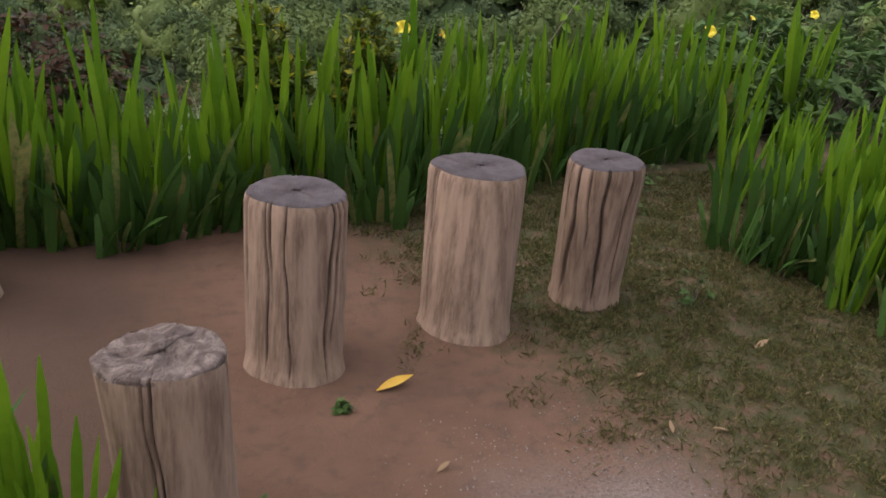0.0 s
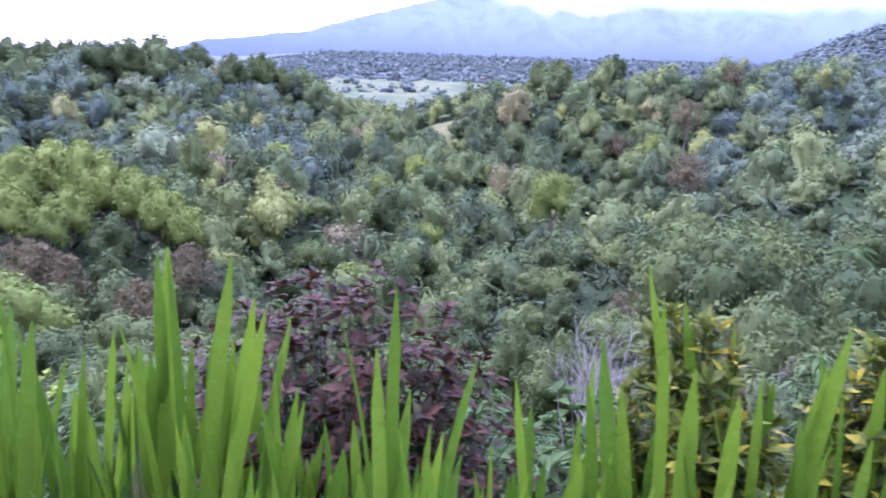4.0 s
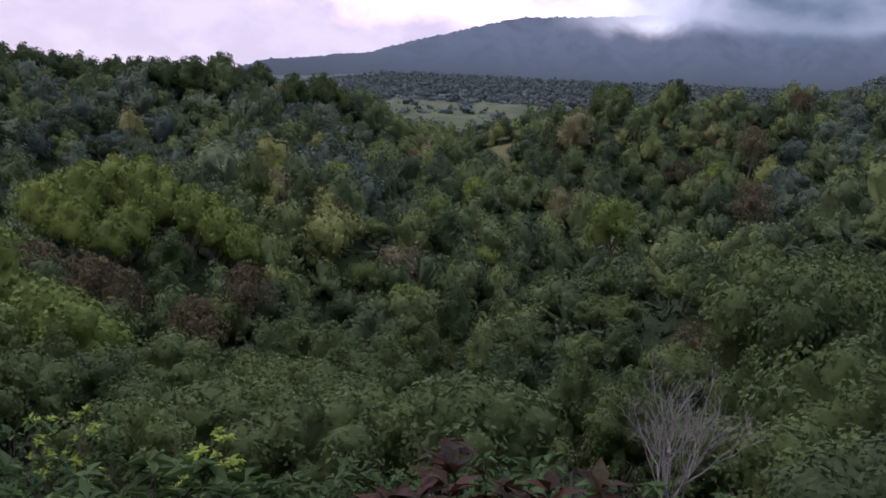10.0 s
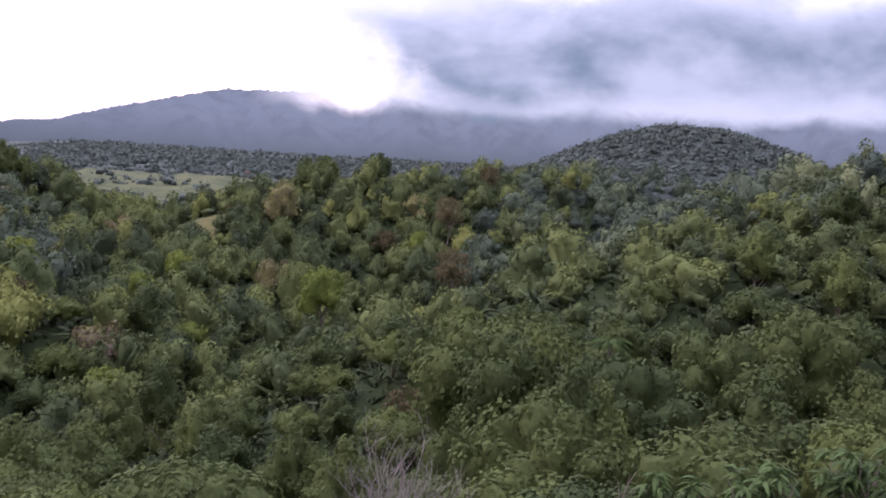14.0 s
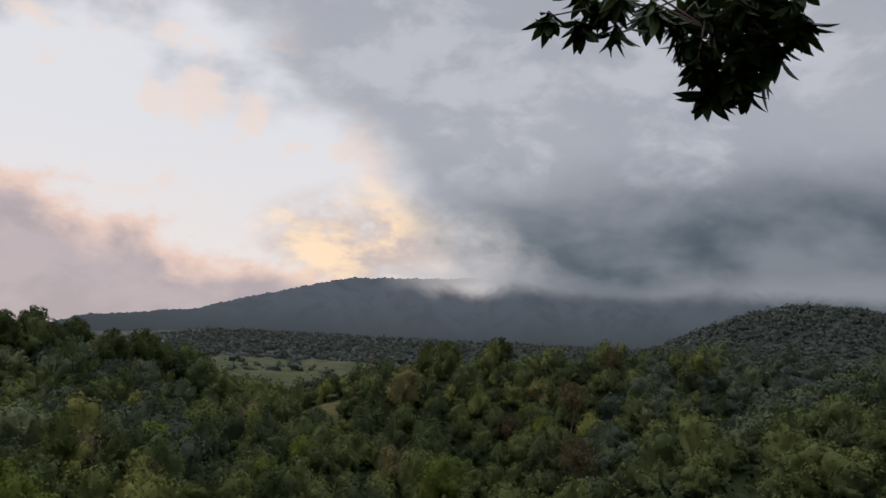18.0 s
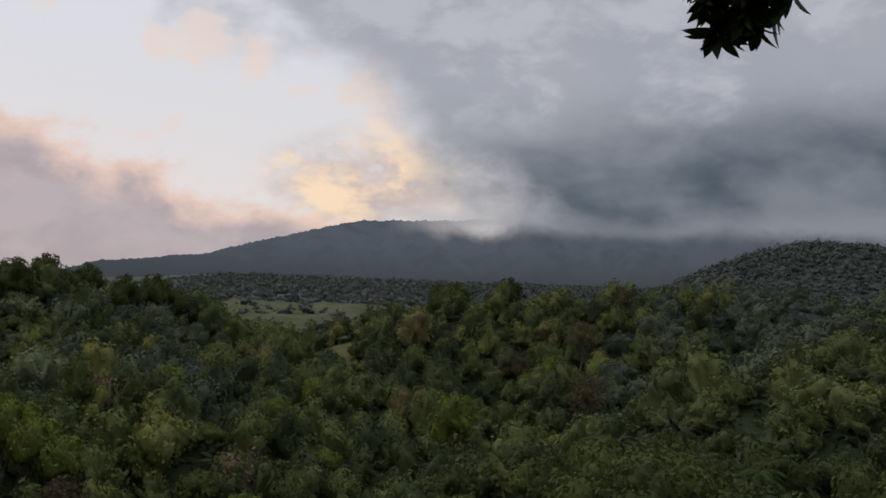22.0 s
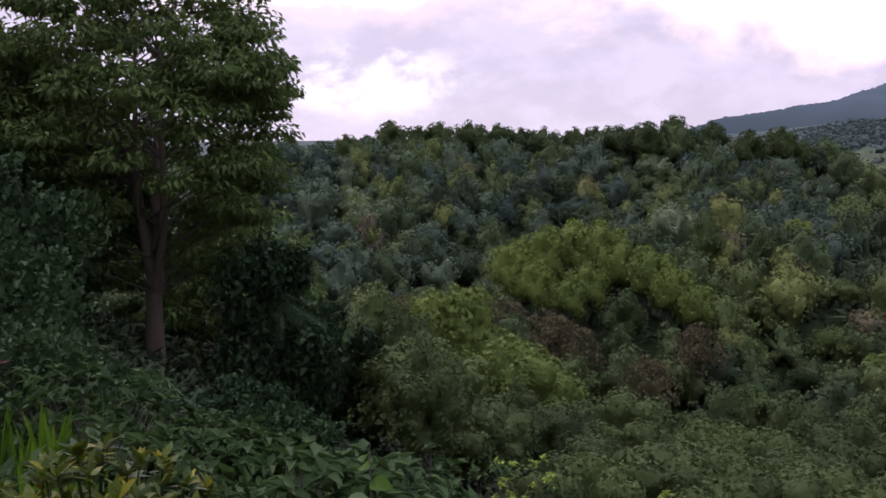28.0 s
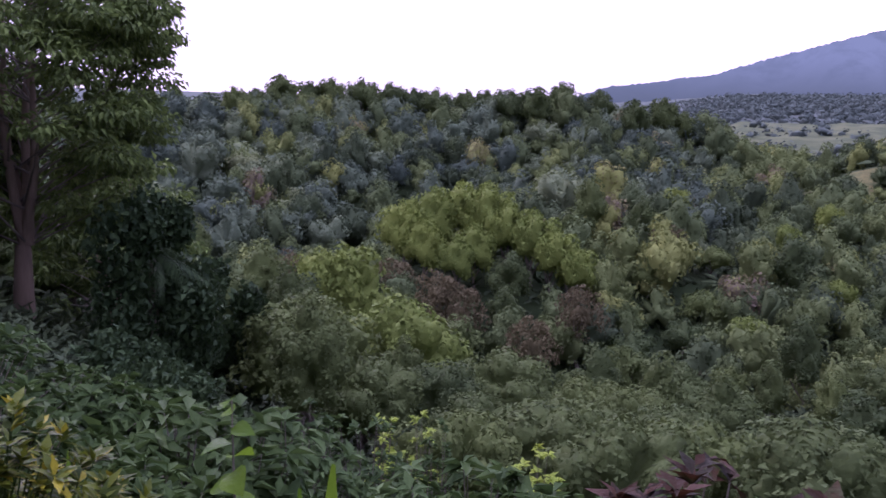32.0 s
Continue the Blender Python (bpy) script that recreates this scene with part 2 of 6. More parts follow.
FOREST_STOPS = ((0.0, (0.052, 0.068, 0.037)), (0.35, (0.095, 0.120, 0.049)), (0.68, (0.150, 0.174, 0.059)), (0.88, (0.211, 0.222, 0.065)), (0.96, (0.177, 0.152, 0.078)), (1.0, (0.154, 0.118, 0.086)))
# bluer than the spur's leaves: haze and shade put into the colour
HAZED_STOPS = ((0.0, (0.061, 0.080, 0.062)), (0.40, (0.105, 0.132, 0.082)), (0.72, (0.155, 0.182, 0.096)), (0.90, (0.205, 0.222, 0.098)), (0.97, (0.179, 0.160, 0.104)), (1.0, (0.160, 0.136, 0.104)))
FOREST = leaf_material("forest_foliage", FOREST_STOPS, None, None, "tint", 0.85, 0.10, 0.07, 1.6, 0.05)
FOREST_HAZED = leaf_material("hazed_forest_foliage", HAZED_STOPS, None, None, "tint", 0.85, 0.10, 0.07, 1.6, 0.05)
# paler, greyer leaves: haze of the distance painted into the base colour
FOREST_FAR = leaf_material("hazed_distant_foliage", (0.088, 0.106, 0.094), (0.108, 0.128, 0.110), None, "tint", 0.9, 0.1, 0.2, 0.8, 0.05)
TREE_GREEN = leaf_material("tree_leaves", (0.045, 0.064, 0.026), (0.109, 0.134, 0.040), None, "object", 0.7, 0.2, 0.2, 3.0, 0.08)
TREE_BRIGHT = leaf_material("light_tree_leaves", (0.112, 0.146, 0.032), (0.186, 0.220, 0.046), None, "object", 0.7, 0.2, 0.4, 3.0, 0.08)
TREE_BROWN = leaf_material("dry_tree_leaves", (0.080, 0.064, 0.034), (0.150, 0.124, 0.062), None, "object", 0.8, 0.15, 0.4, 3.0, 0.08)
SHRUB = leaf_material("shrub_leaves", (0.024, 0.045, 0.012), (0.076, 0.118, 0.030), None, "object", 0.6, 0.3, 0.6, 20.0)
IRIS = leaf_material("iris_blades", (0.036, 0.088, 0.006), (0.128, 0.208, 0.012), None, "object", 0.36, 0.45, 0.3, 30.0)
# darker blades: shade at the hedge's foot put into the leaf colour
IRIS_DARK = leaf_material("dark_iris_blades", (0.016, 0.040, 0.009), (0.044, 0.086, 0.018), (0.16, 0.14, 0.05), "object", 0.45, 0.25, 0.3, 30.0)
CROTON = leaf_material("croton_leaves", (0.030, 0.050, 0.009), (0.102, 0.120, 0.011), (0.29, 0.245, 0.016), "object", 0.38, 0.3, 0.9, 25.0)
RED_LEAF = leaf_material("burgundy_leaves", (0.016, 0.014, 0.006), (0.052, 0.020, 0.009), (0.040, 0.056, 0.016), "object", 0.55, 0.25, 0.85, 25.0)
PINK_LEAF = leaf_material("cordyline_leaves", (0.034, 0.007, 0.013), (0.215, 0.022, 0.046), None, "object", 0.35, 0.3, 0.8, 25.0)
PALE_LEAF = leaf_material("pale_shrub_leaves", (0.040, 0.070, 0.022), (0.105, 0.155, 0.050), None, "object", 0.6, 0.3, 0.6, 20.0)
LIME_LEAF = leaf_material("lime_shoots", (0.220, 0.300, 0.045), (0.420, 0.480, 0.080), None, "object", 0.45, 0.35, 0.6, 20.0)
DARK_LEAF = leaf_material("dark_tree_leaves", (0.018, 0.033, 0.013), (0.064, 0.098, 0.034), None, "object", 0.65, 0.15, 0.6, 12.0)
TALL_LEAF = leaf_material("tall_tree_leaves", (0.030, 0.052, 0.017), (0.180, 0.235, 0.058), None, "object", 0.5, 0.3, 0.6, 1.1)
MANGO_LEAF = leaf_material("mango_leaves", (0.012, 0.026, 0.008), (0.050, 0.085, 0.022), None, "object", 0.32, 0.15, 0.8, 25.0)


def bark_build(c1, c2, scale):
    def build(t, bsdf):
        m = t.nodes.new("ShaderNodeMapping")
        m.inputs["Scale"].default_value = (1, 1, 0.12)
        t.links.new(obj(t), m.inputs[0])
        n = noise_tex(t, m.outputs[0], scale, 8.0, 0.65)
        bump(t, bsdf, n, 0.6, 0.02)
        return mix(t, n, c1, c2)
    return build


BARK = material("bark", bark_build((0.070, 0.056, 0.045), (0.25, 0.205, 0.165), 6.0), 0.85, 0.2)
TALL_BARK = material("brown_bark", bark_build((0.100, 0.068, 0.050), (0.34, 0.245, 0.175), 6.0), 0.85, 0.2)
BARE_WOOD = material("bleached_branch", bark_build((0.17, 0.145, 0.13), (0.38, 0.335, 0.30), 9.0), 0.85, 0.2)


def ground_build(t, bsdf):
    p = world_pos(t)
    sp = t.nodes.new("ShaderNodeSeparateXYZ")
    t.links.new(p, sp.inputs[0])
    x, y, z = sp.outputs
    n1, n2, n3 = noise_tex(t, p, 1.4, 6.0), noise_tex(t, p, 14.0, 8.0, 0.65), noise_tex(t, p, 90.0, 5.0, 0.7)
    n4 = noise_tex(t, p, 4.2, 5.0, 0.6)
    soil = mix(t, n1, (0.070, 0.036, 0.023), (0.124, 0.066, 0.043))
    soil = mix(t, math_node(t, "MULTIPLY", smooth(t, n4, 0.40, 0.68), 0.6), soil, (0.072, 0.036, 0.024))
    soil = mix(t, math_node(t, "MULTIPLY", smooth(t, n2, 0.46, 0.72), 0.7), soil, (0.056, 0.032, 0.023))
    # hedge's shade put into the soil colour on the left, with a ragged edge
    hedge_shade = smooth(t, math_node(t, "ADD", x, math_node(t, "MULTIPLY", math_node(t, "SUBTRACT", n4, 0.5), 0.7)), 0.32, -0.12)
    soil = mix(t, math_node(t, "MULTIPLY", hedge_shade, 0.8), soil, (0.050, 0.028, 0.019))
    # trodden turf on the right of the stools
    line = math_node(t, "ADD", math_node(t, "SUBTRACT", x, math_node(t, "MULTIPLY", math_node(t, "SUBTRACT", y, 3.2), -0.25)), math_node(t, "MULTIPLY", math_node(t, "SUBTRACT", n2, 0.5), 0.9))
    turf = math_node(t, "MULTIPLY", smooth(t, line, 1.0, 1.7), smooth(t, n2, 0.30, 0.58))
    ground = mix(t, turf, soil, mix(t, n3, (0.028, 0.027, 0.011), (0.052, 0.046, 0.019)))
    # grit near the path
    gy = math_node(t, "ADD", y, math_node(t, "MULTIPLY", math_node(t, "SUBTRACT", n1, 0.5), 0.7))
    grit = math_node(t, "MULTIPLY", smooth(t, gy, 2.85, 2.45), math_node(t, "MULTIPLY", smooth(t, x, 0.7, 0.95), smooth(t, x, 1.55, 1.2)))
    ground = mix(t, grit, ground, mix(t, smooth(t, n3, 0.35, 0.65), (0.095, 0.066, 0.056), (0.170, 0.124, 0.110)))
    far = smooth(t, y, 5.0, 7.0)
    wild = mix(t, noise_tex(t, p, 0.35, 6.0), (0.016, 0.026, 0.009), (0.034, 0.048, 0.016))
    # mown field on the plateau and the bare shoulder of the spur
    fx, fy = math_node(t, "ADD", x, math_node(t, "MULTIPLY", math_node(t, "SUBTRACT", n1, 0.5), 10.0)), y
    field = math_node(t, "MULTIPLY", math_node(t, "MULTIPLY", smooth(t, fx, -112.0, -106.0), smooth(t, fx, -28.0, -34.0)), smooth(t, fy, 238.0, 246.0))
    field = math_node(t, "MULTIPLY", field, smooth(t, fy, 372.0, 362.0))
    rows = noise_tex(t, p, 0.12, 4.0)
    # past 225 m the ground turns grey like the far trees: painted haze
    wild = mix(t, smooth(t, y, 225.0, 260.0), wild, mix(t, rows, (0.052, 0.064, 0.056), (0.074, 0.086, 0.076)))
    wild = mix(t, field, wild, mix(t, smooth(t, rows, 0.35, 0.65), (0.048, 0.062, 0.026), (0.094, 0.100, 0.044)))
    bare = math_node(t, "MULTIPLY", math_node(t, "MULTIPLY", smooth(t, fx, -42.0, -38.0), smooth(t, fx, -24.0, -28.0)), math_node(t, "MULTIPLY", smooth(t, fy, 159.0, 164.0), smooth(t, fy, 182.0, 178.0)))
    wild = mix(t, bare, wild, mix(t, smooth(t, noise_tex(t, p, 0.5, 6.0, 0.7), 0.35, 0.65), (0.058, 0.068, 0.022), (0.128, 0.110, 0.040)))
    bump(t, bsdf, math_node(t, "ADD", math_node(t, "MULTIPLY", n2, 0.6), math_node(t, "MULTIPLY", n3, 0.35)), 0.7, 0.03)
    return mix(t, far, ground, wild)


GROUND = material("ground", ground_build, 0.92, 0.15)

# ---- the lie of the land ----
EYE = (-0.25, 4.25)


def polar(az, r):
    return (EYE[0] + r * math.sin(radians(az)), EYE[1] + r * math.cos(radians(az)))


# crests: bearing, distance, height of the ground
LEFT_RIDGE = [(-95, 150, 3.0), (-70, 160, 0.4), (-50, 180, 0.2), (-46, 188, 2.2), (-40, 195, 2.0), (-33, 198, 1.3), (-28, 200, 2.6), (-23, 204, 0.0), (-20, 206, -5.0)]
SPUR = [(-50, 82, -25), (-44, 90, -19.5), (-37, 102, -15.6), (-30, 110, -14.0), (-25, 120, -11.4), (-20, 136, -12.6), (-14, 158, -13.4), (-9, 178, -5.6), (-5, 194, -2.6), (-1.5, 204, 0.4), (7, 212, 3.6), (14, 240, 7.0), (22, 300, 8.0), (32, 380, 11)]
RIGHT_HILL = [(15, 52, -16.0), (17.2, 62, -11.8), (19.5, 72, -9.4), (20.6, 80, -6.4), (22.7, 86, -3.2), (25, 94, -2.2), (28, 102, 1.0), (30, 106, 3.0), (33, 110, 5.4), (37, 114, 7.4), (44, 118, 10.5), (65, 115, 13), (95, 110, 16)]


def crest(points, px, py, fall, round_off):
    best = np.full(px.shape, -200.0)
    xyz = [(*polar(a, r), z) for a, r, z in points]
    for (ax, ay, az_), (bx, by, bz) in zip(xyz, xyz[1:]):
        dx, dy = bx - ax, by - ay
        k = np.clip(((px - ax) * dx + (py - ay) * dy) / (dx * dx + dy * dy), 0, 1)
        d = np.hypot(px - ax - k * dx, py - ay - k * dy)
        best = np.maximum(best, az_ + k * (bz - az_) - fall * (np.sqrt(d * d + round_off ** 2) - round_off))
    return best


def hum(px, py, scale, seed):
    """Soft value noise on a plane, from a few turned waves."""
    rng = np.random.default_rng(seed)
    total = np.zeros_like(px)
    for _ in range(10):
        a, ph, f = rng.uniform(0, 6.28), rng.uniform(0, 6.28), rng.uniform(0.6, 1.8) / scale
        total += np.sin((px * math.cos(a) + py * math.sin(a)) * f * 6.28 + ph)
    return total / 5.0


def height(px, py):
    px, py = np.asarray(px, float), np.asarray(py, float)
    s = py - 5.05 - np.where(px > 0, 0.22 * px, 0.06 * px)
    near = np.interp(s, [0, 0.6, 2, 5, 10, 22, 42, 65, 100, 160], [0, -0.22, -1.5, -3.2, -5.6, -10.5, -17.5, -25, -34, -60])
    az = np.degrees(np.arctan2(px - EYE[0], py - EYE[1]))
    near = near * np.clip(1 - 0.45 * np.clip((-az - 40) / 25, 0, 1) - 0.35 * np.clip((az - 28) / 20, 0, 1), 0.2, 1)
    r = np.hypot(px - EYE[0], py - EYE[1])
    plateau = np.where(r > 150, np.interp(r, [150, 215, 240, 330, 600, 900, 1500, 4600], [-26, -9, -6.5, 2.0, 20, 34, 60, 150]), -60.0)
    plateau = plateau - np.clip((-17 - az) / 7, 0, 1) * np.clip((r - 230) / 100, 0, 1) * 17
    hill = 98 * np.exp(-((az - 21) / 14) ** 2 - ((r - 720) / 170) ** 2) - 32
    # folds bend the sides of the spur
    wx, wy = px + 5.0 * hum(px, py, 55, 15), py + 5.0 * hum(px, py, 55, 16)
    parts = [near, np.full(px.shape, -33.0), plateau, hill, crest(LEFT_RIDGE, px, py, 0.42, 10), crest(SPUR, wx, wy, 0.46, 9), crest(RIGHT_HILL, px, py, 0.5, 6)]
    top = np.max(parts, axis=0)
    soft = top + np.log(sum(np.exp((p - top) / 1.6) for p in parts)) * 1.6 - 0.0
    land = np.where(s > 25, soft, top + (soft - top) * np.clip(s / 25, 0, 1))
    rough = np.clip((s - 3) / 30, 0, 1)
    return land + rough * (hum(px, py, 38, 5) * 1.3 + hum(px, py, 14, 6) * 0.5)


def mesh_from(name, verts, faces, mat, smooth_faces=False, tint=None):
    me = bpy.data.meshes.new(name)
    verts, faces = np.asarray(verts, np.float32), np.asarray(faces, np.int32)
    n = faces.shape[1]
    me.vertices.add(len(verts))
    me.vertices.foreach_set("co", verts.ravel())
    me.loops.add(faces.size)
    me.loops.foreach_set("vertex_index", faces.ravel())
    me.polygons.add(len(faces))
    me.polygons.foreach_set("loop_start", np.arange(0, faces.size, n, dtype=np.int32))
    me.update(calc_edges=True)
    if smooth_faces:
        me.polygons.foreach_set("use_smooth", np.ones(len(faces), bool))
    if tint is not None:
        at = me.attributes.new("tint", "FLOAT", "POINT")
        at.data.foreach_set("value", np.asarray(tint, np.float32))
    me.materials.append(mat)
    return me


def part_mesh(name, me, parent=None, label="", m=None):
    ob = new(name, me)
    if parent is not None:
        ob.parent = parent
    if m is not None:
        ob.matrix_basis = m
    if label:
        ob["label"] = label
    return ob


def part(name, bm, mat, parent=None, label="", shade=False, m=None):
    me = bpy.data.meshes.new(name)
    bm.to_mesh(me)
    bm.free()
    me.materials.append(mat)
    if shade:
        me.polygons.foreach_set("use_smooth", np.ones(len(me.polygons), bool))
    return part_mesh(name, me, parent, label, m)


def thing(name, label, category, m, group="", kind=""):
    ob = new(name)
    ob.empty_display_size = 0.1
    ob.matrix_basis = m
    return tagged(ob, label, category, group, kind)


def make_ground():
    rings = np.concatenate([[0.0005], np.linspace(0.0, 8, 56)[1:], np.geomspace(8.3, 4600, 140)])
    spokes = np.radians(np.concatenate([np.linspace(-95, 75, 260), np.linspace(75, 265, 60)[1:-1]]))
    a, r = np.meshgrid(spokes, rings)
    x, y = EYE[0] + r * np.sin(a), EYE[1] + r * np.cos(a)
    z = height(x, y)
    n, k = len(rings), len(spokes)
    verts = np.stack([x.ravel(), y.ravel(), z.ravel()], 1)
    idx = np.arange(n * k).reshape(n, k)
    right = np.roll(idx, -1, axis=1)
    quads = np.stack([idx[:-1].ravel(), right[:-1].ravel(), right[1:].ravel(), idx[1:].ravel()], 1)[:, ::-1]
    verts = np.vstack([verts, [[EYE[0], EYE[1], float(height(EYE[0], EYE[1]))]]])
    me = mesh_from("ground", verts, quads, GROUND, True)
    ob = part_mesh("ground", me)
    tagged(ob, "brown trodden soil and turf falling to a wooded valley", "ground", kind="structure")
    return ob


make_ground()


def mountain_build(t, bsdf):
    p = world_pos(t)
    sp = t.nodes.new("ShaderNodeSeparateXYZ")
    t.links.new(p, sp.inputs[0])
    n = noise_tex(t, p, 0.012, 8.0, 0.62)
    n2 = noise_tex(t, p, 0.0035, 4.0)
    # haze painted in: paler and bluer the higher it stands, with faint folds
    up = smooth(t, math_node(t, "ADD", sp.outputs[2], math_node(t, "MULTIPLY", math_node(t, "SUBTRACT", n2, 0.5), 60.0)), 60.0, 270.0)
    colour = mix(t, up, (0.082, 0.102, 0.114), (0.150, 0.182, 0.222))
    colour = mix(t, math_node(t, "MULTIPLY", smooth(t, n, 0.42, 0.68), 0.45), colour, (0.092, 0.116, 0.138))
    # the slope glows by itself in place of daylight and haze
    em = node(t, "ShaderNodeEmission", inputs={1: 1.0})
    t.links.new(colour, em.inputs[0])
    clear = t.nodes.new("ShaderNodeBsdfTransparent")
    brow = math_node(t, "ADD", sp.outputs[2], math_node(t, "MULTIPLY", math_node(t, "SUBTRACT", n2, 0.5), 130.0))
    right = smooth(t, sp.outputs[0], -420.0, 60.0)
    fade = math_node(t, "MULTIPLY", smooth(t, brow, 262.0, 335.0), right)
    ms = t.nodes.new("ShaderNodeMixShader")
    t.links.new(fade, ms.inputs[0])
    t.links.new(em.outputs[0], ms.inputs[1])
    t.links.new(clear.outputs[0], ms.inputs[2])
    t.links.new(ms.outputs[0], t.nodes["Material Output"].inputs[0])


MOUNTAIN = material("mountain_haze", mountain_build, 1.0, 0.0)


def make_mountain():
    az = np.linspace(-75, 75, 2400)
    r0 = 2600.0
    el = np.interp(az, [-75, -45, -29, -25, -19, -16, -13.5, -9, -2, 5, 12, 18, 26, 45, 75], [0.5, 1.0, 1.5, 2.6, 3.35, 4.15, 4.95, 6.05, 6.35, 6.6, 6.55, 6.3, 6.6, 5.5, 3.0])
    rng = np.random.default_rng(3)
    # uneven brow with trees along it
    jag = np.convolve(rng.normal(0, 1, az.size + 48), np.hanning(41) / 20, "same")[24:-24] * 0.22
    fuzz = np.convolve(np.abs(rng.normal(0, 1, az.size + 8)), np.hanning(5) / 2, "same")[4:-4] * 0.075
    el = el + jag + fuzz
    verts, rows = [], 12
    for i in range(rows):
        f = i / (rows - 1)
        e = -1.0 + (el + 1.0) * f
        r = r0 + 500 * f + 60 * np.sin(az * 0.9 + 3 * f)
        verts.append(np.stack([EYE[0] + r * np.sin(np.radians(az)), EYE[1] + r * np.cos(np.radians(az)), 1.2 + r * np.tan(np.radians(e))], 1))
    k = az.size
    idx = np.arange(rows * k).reshape(rows, k)
    quads = np.stack([idx[:-1, :-1].ravel(), idx[:-1, 1:].ravel(), idx[1:, 1:].ravel(), idx[1:, :-1].ravel()], 1)
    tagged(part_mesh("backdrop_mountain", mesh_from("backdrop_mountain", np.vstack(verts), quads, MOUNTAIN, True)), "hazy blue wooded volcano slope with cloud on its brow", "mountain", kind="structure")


make_mountain()

# ---- woods ----


def unit(v):
    return v / (np.linalg.norm(v, axis=-1, keepdims=True) + 1e-9)


def rotations(rng, n, up=0.0):
    """Random turns as matrices; up pulls the third axis towards the sky."""
    v = rng.normal(size=(n, 3))
    v[:, 2] += up
    v /= np.linalg.norm(v, axis=1)[:, None]
    return turn_to(rng, v)


def turn_to(rng, v):
    h = rng.normal(size=v.shape)
    a = np.cross(h, v)
    a /= np.linalg.norm(a, axis=1)[:, None] + 1e-9
    return np.stack([a, np.cross(v, a), v], 2)


def scatter(proto, turns, places, sizes):
    """Copies of (verts, faces) as one pair of arrays."""
    pv, pf = proto
    v = np.einsum("nij,kj->nki", turns, pv) * sizes[:, None, None] + places[:, None, :]
    f = pf[None] + (np.arange(len(places)) * len(pv))[:, None, None]
    return v.reshape(-1, 3), f.reshape(-1, pf.shape[1])


def spray(rng, n=5):
    """A tuft of leaves seen from afar: a ragged fan, raised in the middle."""
    a = np.sort(rng.uniform(0, 6.283, n))
    r = rng.uniform(0.35, 1.0, n)
    rim = np.stack([np.cos(a) * r, np.sin(a) * r, rng.uniform(-0.35, 0.05, n)], 1)
    v = np.vstack([[[0, 0, 0.22]], rim])
    f = np.array([[0, 1 + i, 1 + (i + 1) % n] for i in range(n)])
    return v, f


def lobes_of(rng, count, spread, flat, base, small=1.0):
    """Centres and radii of the bulges of a crown about one unit wide, set round a dome."""
    k = (np.arange(count) + 0.5) / count
    a = np.arange(count) * 2.4 + rng.uniform(0, 6.28) + rng.normal(0, 0.3, count)
    up = 1.0 - 1.7 * k + rng.normal(0, 0.18, count)
    ring = np.sqrt(np.clip(1 - up ** 2, 0.02, 1)) * rng.uniform(0.7, 1.15, count)
    c = np.stack([np.cos(a) * ring * 0.33 * spread, np.sin(a) * ring * 0.33 * spread, base + (0.26 + up * 0.25) * flat], 1)
    r = rng.uniform(0.08, 0.19, count) * small
    return c, r


def ball(level, floor=-0.55):
    bm = bmesh.new()
    bmesh.ops.create_icosphere(bm, subdivisions=level, radius=1.0)
    bm.verts.ensure_lookup_table()
    v, f = np.array([tuple(q.co) for q in bm.verts]), np.array([[q.index for q in p.verts] for p in bm.faces])
    bm.free()
    f = f[v[f].mean(1)[:, 2] > floor]
    used = np.unique(f)
    return v[used], np.searchsorted(used, f)


PEBBLE = ball(1)
BALLS = {0: ball(1, -0.62), 1: ball(2), 2: ball(3, -0.62), 3: ball(4, -0.62)}


SLIP = np.array([(-0.8, -0.5, 0.0), (0.9, -0.1, -0.1), (-0.1, 0.8, 0.05)]), np.array([(0, 1, 2)])


def crown(rng, lobes=12, per=90, size=0.03, spread=1.0, flat=1.0, base=0.0, small=1.0, jitter=0.42, level=1, core=1.0):
    """Crown of a tree, one unit wide, standing on z = 0: a lobed mass of dense foliage, its outside set with loose leaves."""
    c, rad = lobes_of(rng, lobes, spread, flat, base, small)
    mid = np.array([0, 0, base + 0.20 * flat])
    way = unit(BALLS[level][0] * (1, 1, flat))
    along = (c - mid) @ way.T
    gap = rad[:, None] ** 2 - (np.sum((c - mid) ** 2, 1)[:, None] - along ** 2)
    reach = np.where(gap > 0, along + np.sqrt(np.maximum(gap, 0)), 0.10).max(0) * rng.uniform(0.70, 0.92, len(way)) * core
    pairs = [(mid + way * reach[:, None], BALLS[level][1])]
    m = lobes * per
    li = rng.choice(lobes, m, p=rad ** 2 / np.sum(rad ** 2))
    d = rng.normal(size=(m, 3))
    d[:, 2] = d[:, 2] * 0.9 + 0.40
    d = d / np.linalg.norm(d, axis=1)[:, None]
    place = c[li] + d * rad[li][:, None] * rng.uniform(0.86, 1.10, (m, 1)) * (1.0, 1.0, 0.88)
    n = d + rng.normal(size=(m, 3)) * jitter + (0, 0, 0.15)
    n /= np.linalg.norm(n, axis=1)[:, None]
    pairs.append(scatter(SLIP, turn_to(rng, n), place, rng.uniform(0.6, 1.4, m) * size))
    vs, fs, off = [], [], 0
    for v, f in pairs:
        vs.append(v)
        fs.append(f + off)
        off += len(v)
    return np.vstack(vs), np.vstack(fs)


